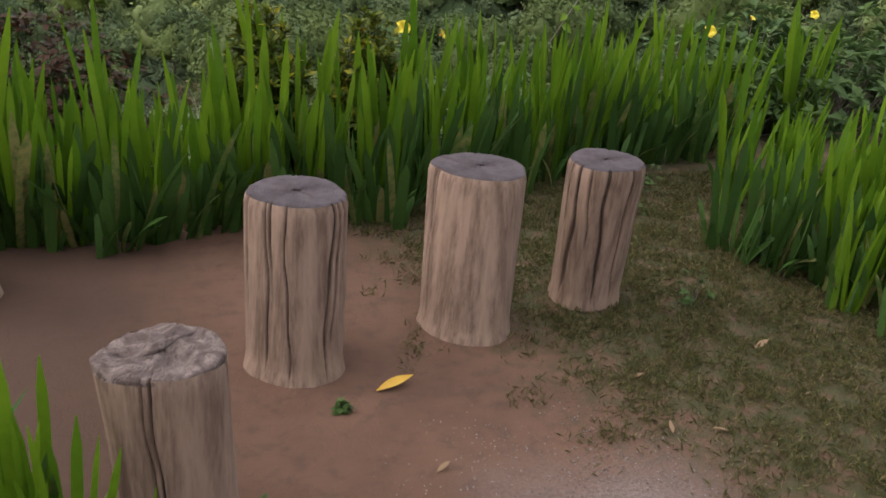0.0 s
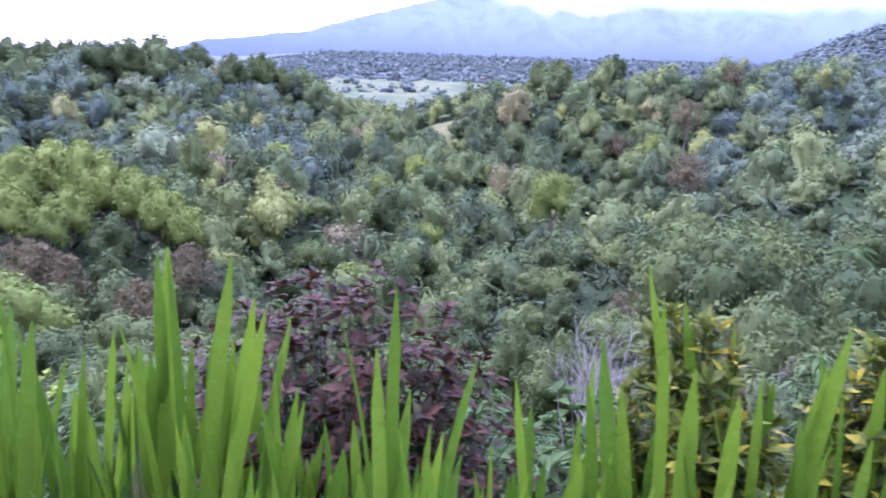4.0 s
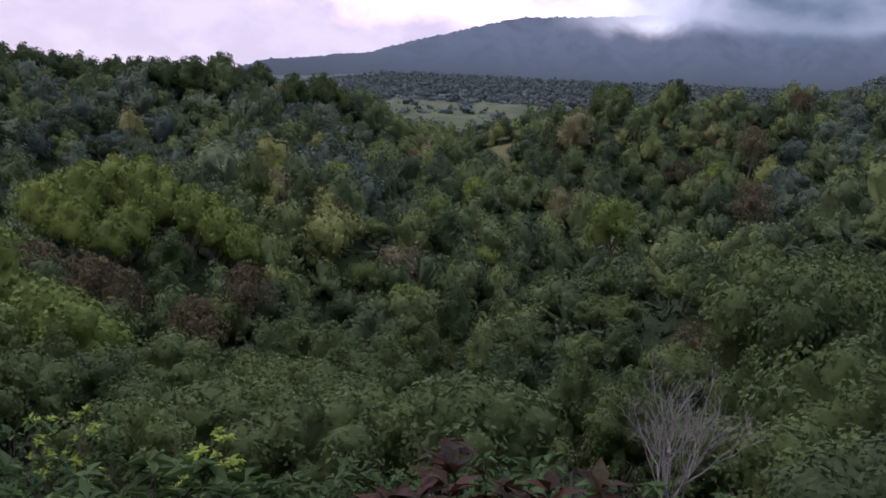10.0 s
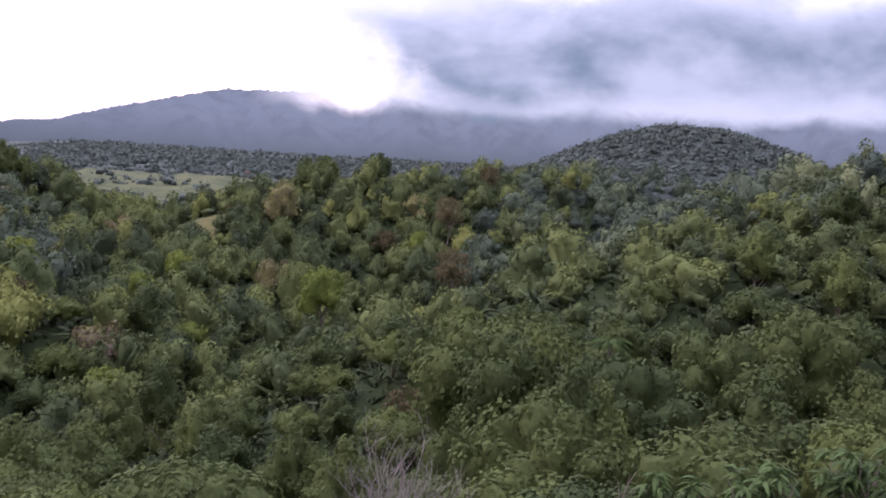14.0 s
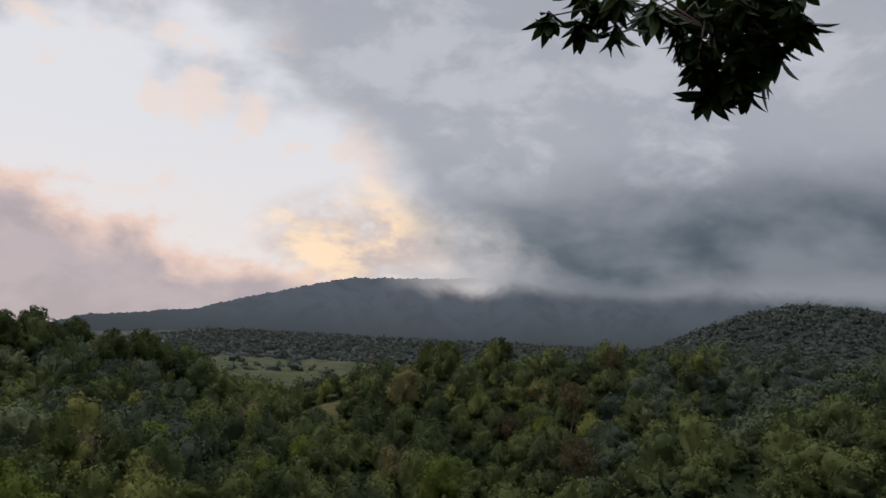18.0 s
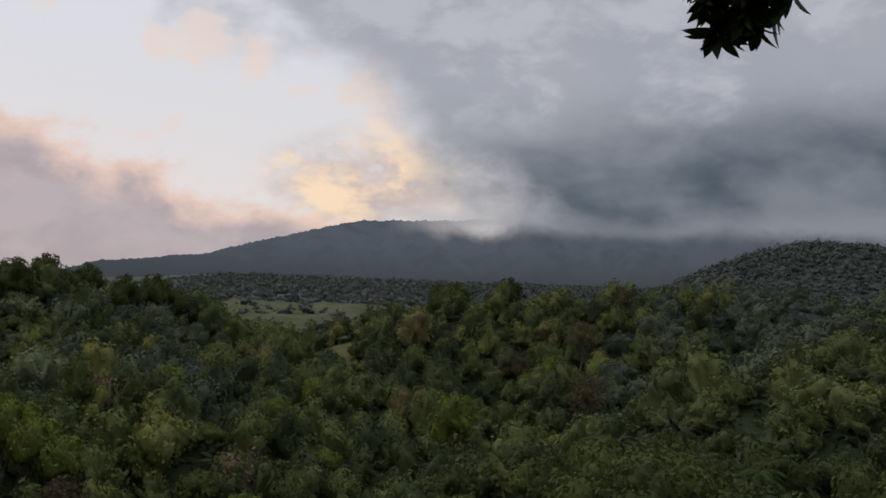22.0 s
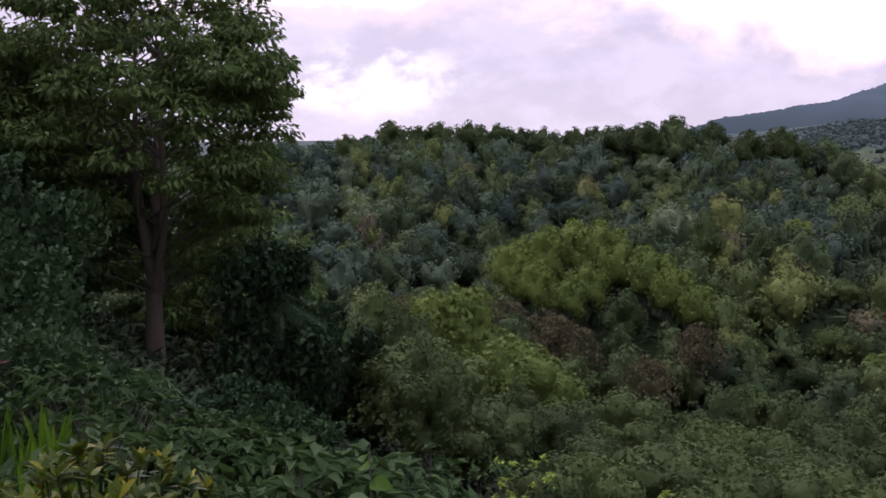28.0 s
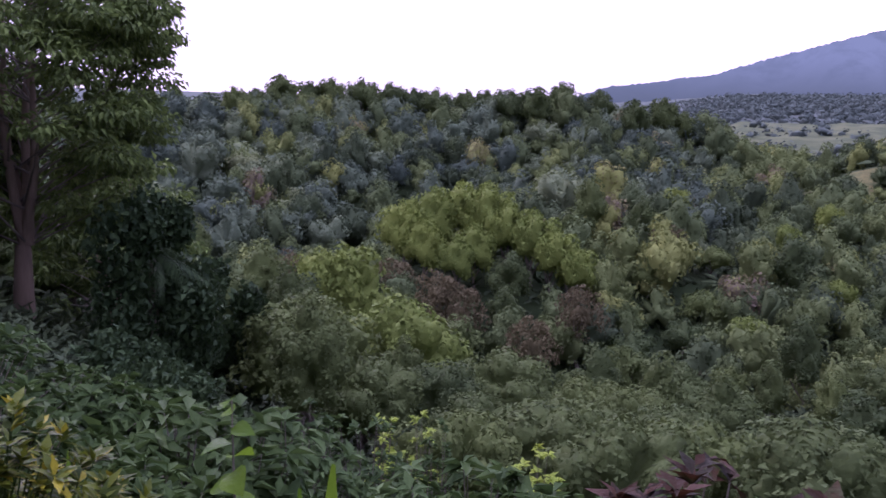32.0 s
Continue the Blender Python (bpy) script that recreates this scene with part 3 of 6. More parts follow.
def woods(name, label, az, dist, count, crown_size, protos, mat, seed, keep=None, tints=(0.0, 0.85), gap=0.84, tall=1.0):
    """A stretch of far woods, as one body of foliage."""
    rng = np.random.default_rng(seed)
    a = rng.uniform(az[0], az[1], count * 3)
    r = np.sqrt(rng.uniform(dist[0] ** 2, dist[1] ** 2, count * 3))
    x, y = EYE[0] + r * np.sin(np.radians(a)), EYE[1] + r * np.cos(np.radians(a))
    ok = np.ones(len(x), bool)
    if keep is not None:
        ok &= keep(x, y, a, r)
    # thinner on the slopes that face away
    top = height(x, y) + 5.0 - 1.36
    lim = np.full(len(x), -9.0)
    for k in np.linspace(0.35, 0.93, 14):
        lim = np.maximum(lim, (height(EYE[0] + (x - EYE[0]) * k, EYE[1] + (y - EYE[1]) * k) - 1.36) / (r * k))
    ok &= (top / r > lim - 0.01) | (rng.uniform(size=len(x)) < 0.3)
    cell, sel = {}, []
    for i in np.flatnonzero(ok):
        step = crown_size * gap
        key = (int(x[i] // step), int(y[i] // step))
        if key in cell:
            continue
        cell[key] = i
        sel.append(i)
        if len(sel) >= count:
            break
    x, y = x[sel], y[sel]
    z = height(x, y)
    vs, fs, ts, off = [], [], [], 0
    which = rng.integers(0, len(protos), len(sel))
    for k, proto in enumerate(protos):
        q = np.flatnonzero(which == k)
        if not len(q):
            continue
        ang = rng.uniform(0, 6.283, len(q))
        turns = np.zeros((len(q), 3, 3))
        turns[:, 0, 0] = turns[:, 1, 1] = np.cos(ang)
        turns[:, 1, 0], turns[:, 0, 1] = np.sin(ang), -np.sin(ang)
        turns[:, 2, 2] = rng.uniform(0.85, 1.1, len(q)) * tall
        size = rng.uniform(0.6, 1.3, len(q)) * crown_size
        v, f = scatter(proto, turns, np.stack([x[q], y[q], z[q] - 0.16 * size], 1), size)
        vs.append(v)
        fs.append(f + off)
        off += len(v)
        patch = np.clip(0.40 + 0.18 * hum(x[q], y[q], 45, 7) + rng.normal(0, 0.25, len(q)), 0, 1)
        ts.append(np.repeat(tints[0] + (tints[1] - tints[0]) * patch, len(proto[0])))
    ob = part_mesh(name, mesh_from(name, np.vstack(vs), np.vstack(fs), mat, True, np.concatenate(ts)))
    return tagged(ob, label, "forest", kind="stuff")


rng0 = np.random.default_rng(11)
FAR_CROWNS = [crown(rng0, int(rng0.integers(15, 24)), 44, 0.033, rng0.uniform(0.88, 1.12), rng0.uniform(1.1, 1.8), jitter=0.36, level=2) for i in range(14)]
NEAR_CROWNS = [crown(rng0, int(rng0.integers(12, 18)), 56, 0.033, rng0.uniform(0.85, 1.15), rng0.uniform(0.9, 1.5), jitter=0.36, level=2) for i in range(10)]
MID_CROWNS = [crown(rng0, int(rng0.integers(14, 22)), 42, 0.034, rng0.uniform(0.9, 1.12), rng0.uniform(1.1, 1.7), jitter=0.36, level=2) for i in range(12)]
TINY_CROWNS = [crown(rng0, 4, 5, 0.09, 0.9, 1.0, 0.0, 1.4, jitter=0.5, level=0) for _ in range(8)]


SPECIAL = [
    # kind, bearing, distance, height of the top above the eye in degrees, width: the trees one can tell apart
    (3, -38.6, 50, -11.3, 9.5), (1, -31.0, 44, -15.0, 6.5), (0, -25.0, 50, -16.4, 6.5), (3, -38.2, 101, -4.9, 7.0), (3, -36.1, 103, -4.0, 8.0), (3, -34.3, 104, -3.6, 7.5),
    (3, -32.5, 103, -3.6, 6.5), (3, -31.2, 100, -4.8, 6.5), (3, -29.5, 98, -5.3, 6.0), (3, -28.2, 96, -6.4, 5.5), (3, -26.8, 95, -7.5, 6.5), (3, -36.8, 98, -6.2, 6.0), (3, -33.4, 97, -6.4, 5.0), (0, -31.0, 92, -8.2, 5.0), (3, -34.6, 95, -7.4, 5.0),
    (4, -34.5, 84, -10.3, 4.6), (4, -36.0, 86, -9.6, 3.8), (4, -29.4, 80, -12.4, 4.4), (4, -26.2, 84, -10.2, 4.2), (3, -13.8, 128, -5.6, 5.6), (3, -20.5, 132, -3.6, 6.0), (3, -11.4, 140, -4.2, 5.0),
    (3, -2.2, 128, -4.9, 6.0), (3, 11.2, 130, -4.0, 6.0), (3, 4.2, 170, -2.2, 5.0), (3, 3.4, 110, -8.0, 5.6), (0, -3.4, 203, 2.2, 5.6), (0, -2.2, 204, 2.4, 5.6), (0, 1.3, 206, 2.8, 5.2), (0, 0.2, 205, 1.8, 5.0),
    (4, 1.9, 172, -2.3, 6.0), (4, 8.6, 200, 2.4, 6.0), (4, 6.0, 176, 0.2, 5.0), (4, 6.4, 150, -3.2, 5.5), (4, -8.0, 176, -1.0, 4.0),
    (1, 8.4, 50, -7.6, 6.5), (0, 12.0, 48, -8.0, 5.5), (1, 10.5, 46, -8.4, 5.0), (2, 14.8, 34, -10.1, 5.6), (1, 13.2, 32, -12.4, 5.0), (2, 17.0, 34, -11.4, 4.6), (2, -16.5, 44, -15.2, 5.5),
    (1, 19.0, 40, -9.6, 5.0), (1, 24.6, 46, -7.4, 5.0), (3, -42.2, 72, -7.9, 7.0), (4, -45.8, 78, -8.4, 4.0), (3, -43.8, 70, -8.2, 5.0), (0, 29.0, 52, -5.6, 5.0), (2, 7.2, 36, -13.6, 4.6), (2, -3.5, 40, -14.8, 4.6),
]


def clear_of(x, y, a, r):
    """Leaves room for the trees that stand out, and keeps the sight to them open."""
    ok = np.ones(len(x), bool)
    for _, az, far, _, width in SPECIAL:
        if far > 60:
            px, py = polar(az, far)
            ok &= np.hypot(x - px, y - py) > width * 0.5
            ok &= ~((np.abs(a - az) < math.degrees(width / far) * 0.42) & (r < far) & (r > far - 6))
    return ok


def off_field(x, y, a, r):
    field = (x > -108) & (x < -32) & (y > 243) & (y < 368)
    bare = (x > -42) & (x < -26) & (y > 160) & (y < 181) & (hum(x, y, 9, 17) < 0.45)
    hedgerow = (hum(x, y, 16, 14) > 0.5) | (np.abs(y - 262) < 2.2) & (x > -84)
    return ~(field & ~hedgerow | bare)


def on_ridge(x, y, a, r):
    return off_field(x, y, a, r) & ~((r > 186) & (a > -27.8) & (a < -25.2))


def on_spur(x, y, a, r):
    return off_field(x, y, a, r) & clear_of(x, y, a, r) & (a + 5 * hum(x, y, 30, 3) + 3 * hum(x, y, 11, 4) < 11)


def past_spur(x, y, a, r):
    return a + 5 * hum(x, y, 30, 3) + 3 * hum(x, y, 11, 4) >= 11


woods("woods_left_ridge", "dense dark green woods on the left ridge", (-86, -19.0), (118, 216), 620, 7.6, MID_CROWNS, FOREST_HAZED, 21, on_ridge, (0.0, 0.95), 0.78, 1.12)
woods("woods_spur", "dense mixed green woods on the spur across the valley", (-50, 19), (84, 226), 1100, 6.4, FAR_CROWNS, FOREST, 22, on_spur, (0.0, 1.0), 0.70, 1.2)
woods("woods_gorge_side", "dark green woods on the far side of the gorge", (2, 33), (96, 250), 640, 6.6, MID_CROWNS, FOREST_HAZED, 27, past_spur, (0.0, 0.85), 0.68, 1.12)
woods("woods_right_hill", "green woods on the hill at the valley's side", (14, 70), (58, 128), 520, 4.6, NEAR_CROWNS, FOREST, 23, None, (0.0, 0.85), 0.68, 1.05)
woods("woods_gorge", "dark woods down the gorge", (8, 42), (240, 420), 240, 8.0, MID_CROWNS, FOREST_HAZED, 24, None, (0.0, 0.5))
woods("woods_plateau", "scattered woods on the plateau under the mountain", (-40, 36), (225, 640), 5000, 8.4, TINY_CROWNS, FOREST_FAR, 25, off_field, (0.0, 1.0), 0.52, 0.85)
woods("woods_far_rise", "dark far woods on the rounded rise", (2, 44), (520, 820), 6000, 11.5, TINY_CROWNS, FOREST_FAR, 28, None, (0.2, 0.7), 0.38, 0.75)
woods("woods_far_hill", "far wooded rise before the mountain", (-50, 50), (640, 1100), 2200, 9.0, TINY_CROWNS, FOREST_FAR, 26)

# ---- plant kit ----


def leaf(n=3, width=0.35, droop=0.25, fold=0.12, belly=0.45):
    """A leaf along x, one long, folded at its midrib and drooping: two strips of quads turned to triangles."""
    xs = np.linspace(0, 1, n + 1)
    w = width * 0.5 * np.sin(np.pi * np.clip(xs, 0.0, 1.0) ** (0.7 + belly * 0.6)) + 0.012
    w[-1] = 0.004
    z = -droop * xs ** 2
    v = []
    for x, ww, zz in zip(xs, w, z):
        v += [(x, -ww, zz + fold * ww * 2), (x, 0, zz), (x, ww, zz + fold * ww * 2)]
    f = []
    for i in range(n):
        a = 3 * i
        for k in (0, 1):
            f += [(a + k, a + k + 3, a + k + 4), (a + k, a + k + 4, a + k + 1)]
    return np.array(v), np.array(f)


def blade_leaf(width=0.4, droop=0.2, fold=0.12):
    """The plainest leaf: two triangles folded at the midrib."""
    return np.array([(0, 0, 0), (0.45, -width / 2, fold), (1, 0, -droop), (0.45, width / 2, fold)]), np.array([(0, 1, 2), (0, 2, 3)])


def orient(d, n):
    """Turns whose x runs along d and whose z is close to n."""
    d = d / (np.linalg.norm(d, axis=1)[:, None] + 1e-9)
    s = np.cross(n, d)
    s /= np.linalg.norm(s, axis=1)[:, None] + 1e-9
    return np.stack([d, s, np.cross(d, s)], 2)


def rosettes(rng, centres, axes, k, proto, length, spread=(35, 80)):
    """Whorls of k leaves round the tips of shoots."""
    m = len(centres)
    axes = np.repeat(unit(np.asarray(axes, float)), k, axis=0)
    place = np.repeat(np.asarray(centres, float), k, axis=0)
    side = unit(np.cross(axes, rng.normal(size=axes.shape)))
    ang = np.radians(rng.uniform(*spread, m * k))[:, None]
    d = axes * np.cos(ang) + side * np.sin(ang)
    n = axes + rng.normal(size=axes.shape) * 0.15
    place = place + axes * rng.uniform(-0.25, 0.15, (m * k, 1)) * length
    return scatter(proto, orient(d, n), place, rng.uniform(0.65, 1.2, m * k) * length)


def join(*pairs):
    vs, fs, off = [], [], 0
    for v, f in pairs:
        vs.append(v)
        fs.append(f + off)
        off += len(v)
    return np.vstack(vs), np.vstack(fs)


def tube(points, radii, sides=6):
    """A round stem through points, as triangles."""
    p = np.asarray(points, float)
    t = unit(np.gradient(p, axis=0))
    ref = np.array([0.31, 0.93, 0.2])
    a = unit(np.cross(t, ref))
    b = np.cross(t, a)
    ang = np.linspace(0, 2 * np.pi, sides, endpoint=False)
    ring = p[:, None] + (a[:, None] * np.cos(ang)[None, :, None] + b[:, None] * np.sin(ang)[None, :, None]) * np.asarray(radii)[:, None, None]
    idx = np.arange(len(p) * sides).reshape(len(p), sides)
    nx = np.roll(idx, -1, axis=1)
    q = np.stack([idx[:-1].ravel(), nx[:-1].ravel(), nx[1:].ravel(), idx[1:].ravel()], 1)
    return ring.reshape(-1, 3), np.vstack([q[:, :3], q[:, [0, 2, 3]]])


def grow(rng, start, way, length, radius, depth, out, tips, bend=0.25, fork=3, shrink=0.68, rise=0.15, angle=0.7):
    """A limb that bends and forks; stems go to out, the ends of twigs to tips."""
    steps = 5
    pts, d = [np.array(start, float)], unit(np.array(way, float))
    for _ in range(steps):
        d = unit(d + rng.normal(size=3) * bend * 0.5 + np.array([0, 0, rise * 0.3]))
        pts.append(pts[-1] + d * length / steps)
    out.append(tube(pts, np.linspace(radius, radius * 0.55, steps + 1), 6 if depth > 1 else 4))
    if depth == 0:
        tips.append((pts[-1], d))
        return
    for i in range(fork):
        at = pts[-1] if i == 0 else pts[rng.integers(2, steps + 1)]
        side = unit(np.cross(d, rng.normal(size=3)))
        nd = unit(d * math.cos(angle * rng.uniform(0.5, 1.2)) + side * math.sin(angle * rng.uniform(0.5, 1.3)) + np.array([0, 0, rise]))
        grow(rng, at, nd, length * shrink * rng.uniform(0.8, 1.15), radius * 0.55, depth - 1, out, tips, bend, fork, shrink, rise, angle)


def ground_at(x, y):
    return float(height(np.array([x]), np.array([y]))[0])


# ---- single trees of the near and middle slope ----
def tree_kind(name, seed, mat, label, tall=0.9, lobes=13, per=40, size=0.05, spread=1.0, flat=1.0, small=1.0, level=1, core=1.0):
    """One tree, its crown a unit wide, built once at the origin far below and then copied."""
    rng = np.random.default_rng(seed)
    root = thing(name, label, "tree", pose(0, 0, -400), "trees of the valley slope")
    out, tips = [], []
    top = tall * 0.55
    pts = [np.array([0, 0, -0.12])]
    for i in range(5):
        pts.append(pts[-1] + np.array([rng.normal() * 0.025, rng.normal() * 0.025, (top + 0.12) / 5]))
    out.append(tube(pts, np.linspace(0.030, 0.010, 6), 7))
    for i in range(6):
        a = i * 1.05 + rng.uniform(0, 0.6)
        st = pts[2 + i % 4]
        en = np.array([math.cos(a) * 0.2, math.sin(a) * 0.2, tall * rng.uniform(0.50, 0.66)])
        mid = (st + en) / 2 + np.array([0, 0, -0.04])
        out.append(tube([st, mid, en], [0.014, 0.010, 0.005], 5))
    part_mesh("trunk", mesh_from("trunk", *join(*out), BARK, True), root, "grey-brown trunk and limbs")
    v, f = crown(rng, lobes, per, size, spread, flat, tall * 0.32, small, 0.38 if core == 1.0 else 0.8, level, core)
    part_mesh("crown", mesh_from("crown", v, f, mat, True), root)
    root["top"] = float(v[:, 2].max())
    return root


def kind_set(more, per, size, small, level, tag):
    return [
        tree_kind("broadleaf_tree", 31 + tag, TREE_GREEN, "rounded dark green broadleaf tree on the wooded slope", 0.9, 13 + more, per, size, 1.0, 1.1, small, level),
        tree_kind("broadleaf_tree", 32 + tag, TREE_GREEN, "spreading green broadleaf tree on the wooded slope", 0.8, 14 + more, per, size, 1.15, 0.85, small, level),
        tree_kind("broadleaf_tree", 33 + tag, TREE_GREEN, "tall narrow green tree on the wooded slope", 1.25, 14 + more, per, size, 0.8, 1.7, small, level),
        tree_kind("broadleaf_tree", 34 + tag, TREE_BRIGHT, "light yellow-green tree with a rounded crown", 0.95, 13 + more, per, size, 1.0, 1.0, small, level),
        tree_kind("broadleaf_tree", 35 + tag, TREE_BROWN, "half-dry tree with brownish thin leaves", 0.9, 12 + more, int(per * 0.8), size, 1.05, 1.1, small * 0.85, level, 0.5),
    ]


FULL, LIGHT = kind_set(20, 120, 0.020, 0.85, 3, 0), kind_set(12, 70, 0.028, 0.95, 2, 200)
KINDS = FULL + LIGHT


def plant_tree(kind, x, y, width, stretch=1.0, sink=0.0, turn=0.0):
    near = math.hypot(x - EYE[0], y - EYE[1]) < 58
    ob = copy_thing((FULL if near else LIGHT)[kind], pose(x, y, ground_at(x, y) - sink, 0, 0, turn))
    ob.scale = (width, width, width * stretch)
    return ob


def plant_to(kind, az, r, top, width, turn):
    """A tree whose crown reaches a given height against the eye."""
    x, y = polar(az, r)
    z, g = 1.36 + r * math.tan(radians(top)), ground_at(x, y)
    src = (FULL if r < 58 else LIGHT)[kind]
    stretch = min(max((z - g + 0.3) / (src["top"] * width), 0.75), 1.9)
    if stretch > 1.3:
        width, stretch = width * stretch / 1.3, 1.3
    ob = copy_thing(src, pose(x, y, z - src["top"] * width * stretch, 0, 0, turn))
    ob.scale = (width, width, width * stretch)


for kind, az, r, top, width in SPECIAL:
    plant_to(kind, az, r, top, width, az * 7)
# the row of crowns along the left ridge: bearing, height of the top, width
for az, top, width in ((-54.6, 1.6, 7.0), (-53.0, 1.8, 6.5), (-51.0, 1.5, 7.5), (-49.4, 1.9, 6.0), (-48.0, 1.8, 6.5), (-46.4, 2.75, 8.5), (-44.6, 2.4, 7.0), (-43.2, 2.65, 8.0), (-41.2, 2.7, 7.5), (-39.4, 2.45, 6.0), (-37.8, 2.15, 6.5), (-36.4, 2.2, 6.0),
                       (-34.3, 2.1, 6.5), (-33.0, 2.15, 5.5), (-31.3, 2.2, 6.5), (-29.7, 2.4, 5.5), (-28.1, 2.75, 7.0), (-25.7, 2.25, 7.5), (-23.4, 1.7, 6.5), (-21.6, 1.85, 6.0), (-20.3, 0.9, 5.5)):
    plant_to((0, 1, 0)[int(-az * 10) % 3], az, 186 + (int(-az * 7) % 9), top + 0.25, width * 1.12, az * 31)


def plant_slope():
    rng = np.random.default_rng(40)
    taken = [polar(a, r) for _, a, r, _, _ in SPECIAL if r < 110]
    made = 0
    for _ in range(7000):
        az, r = rng.uniform(-64, 44), math.sqrt(rng.uniform(18 ** 2, 112 ** 2))
        if -66 < az < -48 and r < 38 or -10 < az < 12 and r < 31 or az > 20 and r < 22:
            continue
        x, y = polar(az, r)
        step = 3.4 + r * 0.016
        if any((x - a) ** 2 + (y - b) ** 2 < step * step for a, b in taken):
            continue
        taken.append((x, y))
        kind = int(rng.choice([0, 1, 2, 3, 4], p=[0.34, 0.30, 0.20, 0.08, 0.08]))
        if kind == 3 and (r < 78 or az > 8) or r < 50 and kind == 4:
            kind = 0
        sink = 0.3
        width = rng.uniform(3.6, 5.6) if r < 45 else rng.uniform(4.4, 6.4)
        if r < 56 or az > 4:
            # crowns stay below the sight line to the valley
            line = float(np.interp(az, [4, 9, 14, 17.5, 20, 25, 30, 37, 44], [-8, -6.5, -6.5, -7.5, -3.8, -1.2, 1.8, 4.6, 7])) if r > 56 else float(np.interp(az, [-64, -50, -46, -42, -36, -25, -10, 4, 9, 14, 17, 30, 36, 40], [6, -3, -10, -13.5, -15.0, -16.5, -16.0, -13.0, -9.5, -9.0, -10.0, -8.0, -3.0, 4.0]))
            room = 1.36 + r * math.tan(radians(line)) - ground_at(x, y)
            tall = 1.35 if kind == 2 else 0.95
            width = max(min(width, room / tall), 2.6)
            sink = max(0.3, tall * width - room)
            if sink > 0.75 * width:
                continue
        plant_tree(kind, x, y, width, rng.uniform(0.8, 1.1), sink, rng.uniform(0, 360))
        made += 1
        if made >= 460:
            break


plant_slope()
for k in KINDS:
    for o in (*k.children_recursive, k):
        bpy.data.objects.remove(o)


def undergrowth():
    """Low tangle that covers the slopes between the trees."""
    rng = np.random.default_rng(50)
    n = 90000
    az = rng.uniform(-85, 55, n)
    r = np.exp(rng.uniform(math.log(11), math.log(215), n))
    x, y = EYE[0] + r * np.sin(np.radians(az)), EYE[1] + r * np.cos(np.radians(az))
    ok = off_field(x, y, az, r)
    x, y, r = x[ok], y[ok], r[ok]
    z = height(x, y)
    lift = rng.uniform(0.0, 1.0, len(x)) ** 2 * np.clip(r * 0.012, 0.3, 1.2)
    n_ = rng.normal(size=(len(x), 3)) * 0.6 + (0, -0.3, 1)
    size = np.clip(r * 0.0105, 0.12, 1.3) * rng.uniform(0.6, 1.5, len(x))
    v, f = scatter(spray(rng, 3), turn_to(rng, unit(n_)), np.stack([x, y, z + lift], 1), size)
    # tint kept near the dark end: shade between crowns put into the colour
    tint = np.repeat(np.clip(0.06 + 0.12 * hum(x, y, 20, 8) + rng.normal(0, 0.06, len(x)), 0, 0.6), 4)
    tagged(part_mesh("undergrowth", mesh_from("undergrowth", v, f, FOREST, False, tint)), "tangled green undergrowth and creepers over the slopes", "undergrowth", kind="stuff")


undergrowth()

# ---- the seats: sawn logs on end ----


def log_build(t, bsdf):
    o = obj(t)
    m = t.nodes.new("ShaderNodeMapping")
    m.inputs["Scale"].default_value = (1, 1, 0.10)
    t.links.new(o, m.inputs[0])
    streak = noise_tex(t, m.outputs[0], 24.0, 8.0, 0.7)
    blot = noise_tex(t, o, 5.0, 5.0, 0.6)
    fine = noise_tex(t, m.outputs[0], 110.0, 4.0, 0.7)
    colour = mix(t, smooth(t, streak, 0.30, 0.66), (0.092, 0.056, 0.040), (0.264, 0.174, 0.130))
    colour = mix(t, math_node(t, "MULTIPLY", smooth(t, blot, 0.48, 0.72), 0.55), colour, (0.25, 0.165, 0.112))
    at = node(t, "ShaderNodeAttribute", attribute_name="tint").outputs["Fac"]
    colour = mix(t, at, colour, (0.035, 0.024, 0.020))
    bump(t, bsdf, math_node(t, "ADD", streak, math_node(t, "MULTIPLY", fine, 0.5)), 0.7, 0.008)
    return colour


def cut_build(t, bsdf):
    o = obj(t)
    sp = t.nodes.new("ShaderNodeSeparateXYZ")
    t.links.new(o, sp.inputs[0])
    r = math_node(t, "SQRT", math_node(t, "ADD", math_node(t, "MULTIPLY", sp.outputs[0], sp.outputs[0]), math_node(t, "MULTIPLY", sp.outputs[1], sp.outputs[1])))
    n = noise_tex(t, o, 11.0, 6.0, 0.65)
    rings = math_node(t, "SINE", math_node(t, "ADD", math_node(t, "MULTIPLY", r, 620.0), math_node(t, "MULTIPLY", n, 9.0)))
    colour = mix(t, smooth(t, n, 0.3, 0.7), (0.042, 0.032, 0.033), (0.076, 0.061, 0.064))
    colour = mix(t, math_node(t, "MULTIPLY", smooth(t, rings, 0.2, 1.0), 0.28), colour, (0.060, 0.045, 0.047))
    at = node(t, "ShaderNodeAttribute", attribute_name="tint").outputs["Fac"]
    colour = mix(t, at, colour, (0.05, 0.036, 0.034))
    bump(t, bsdf, math_node(t, "ADD", math_node(t, "MULTIPLY", rings, 0.12), n), 0.5, 0.006)
    return colour


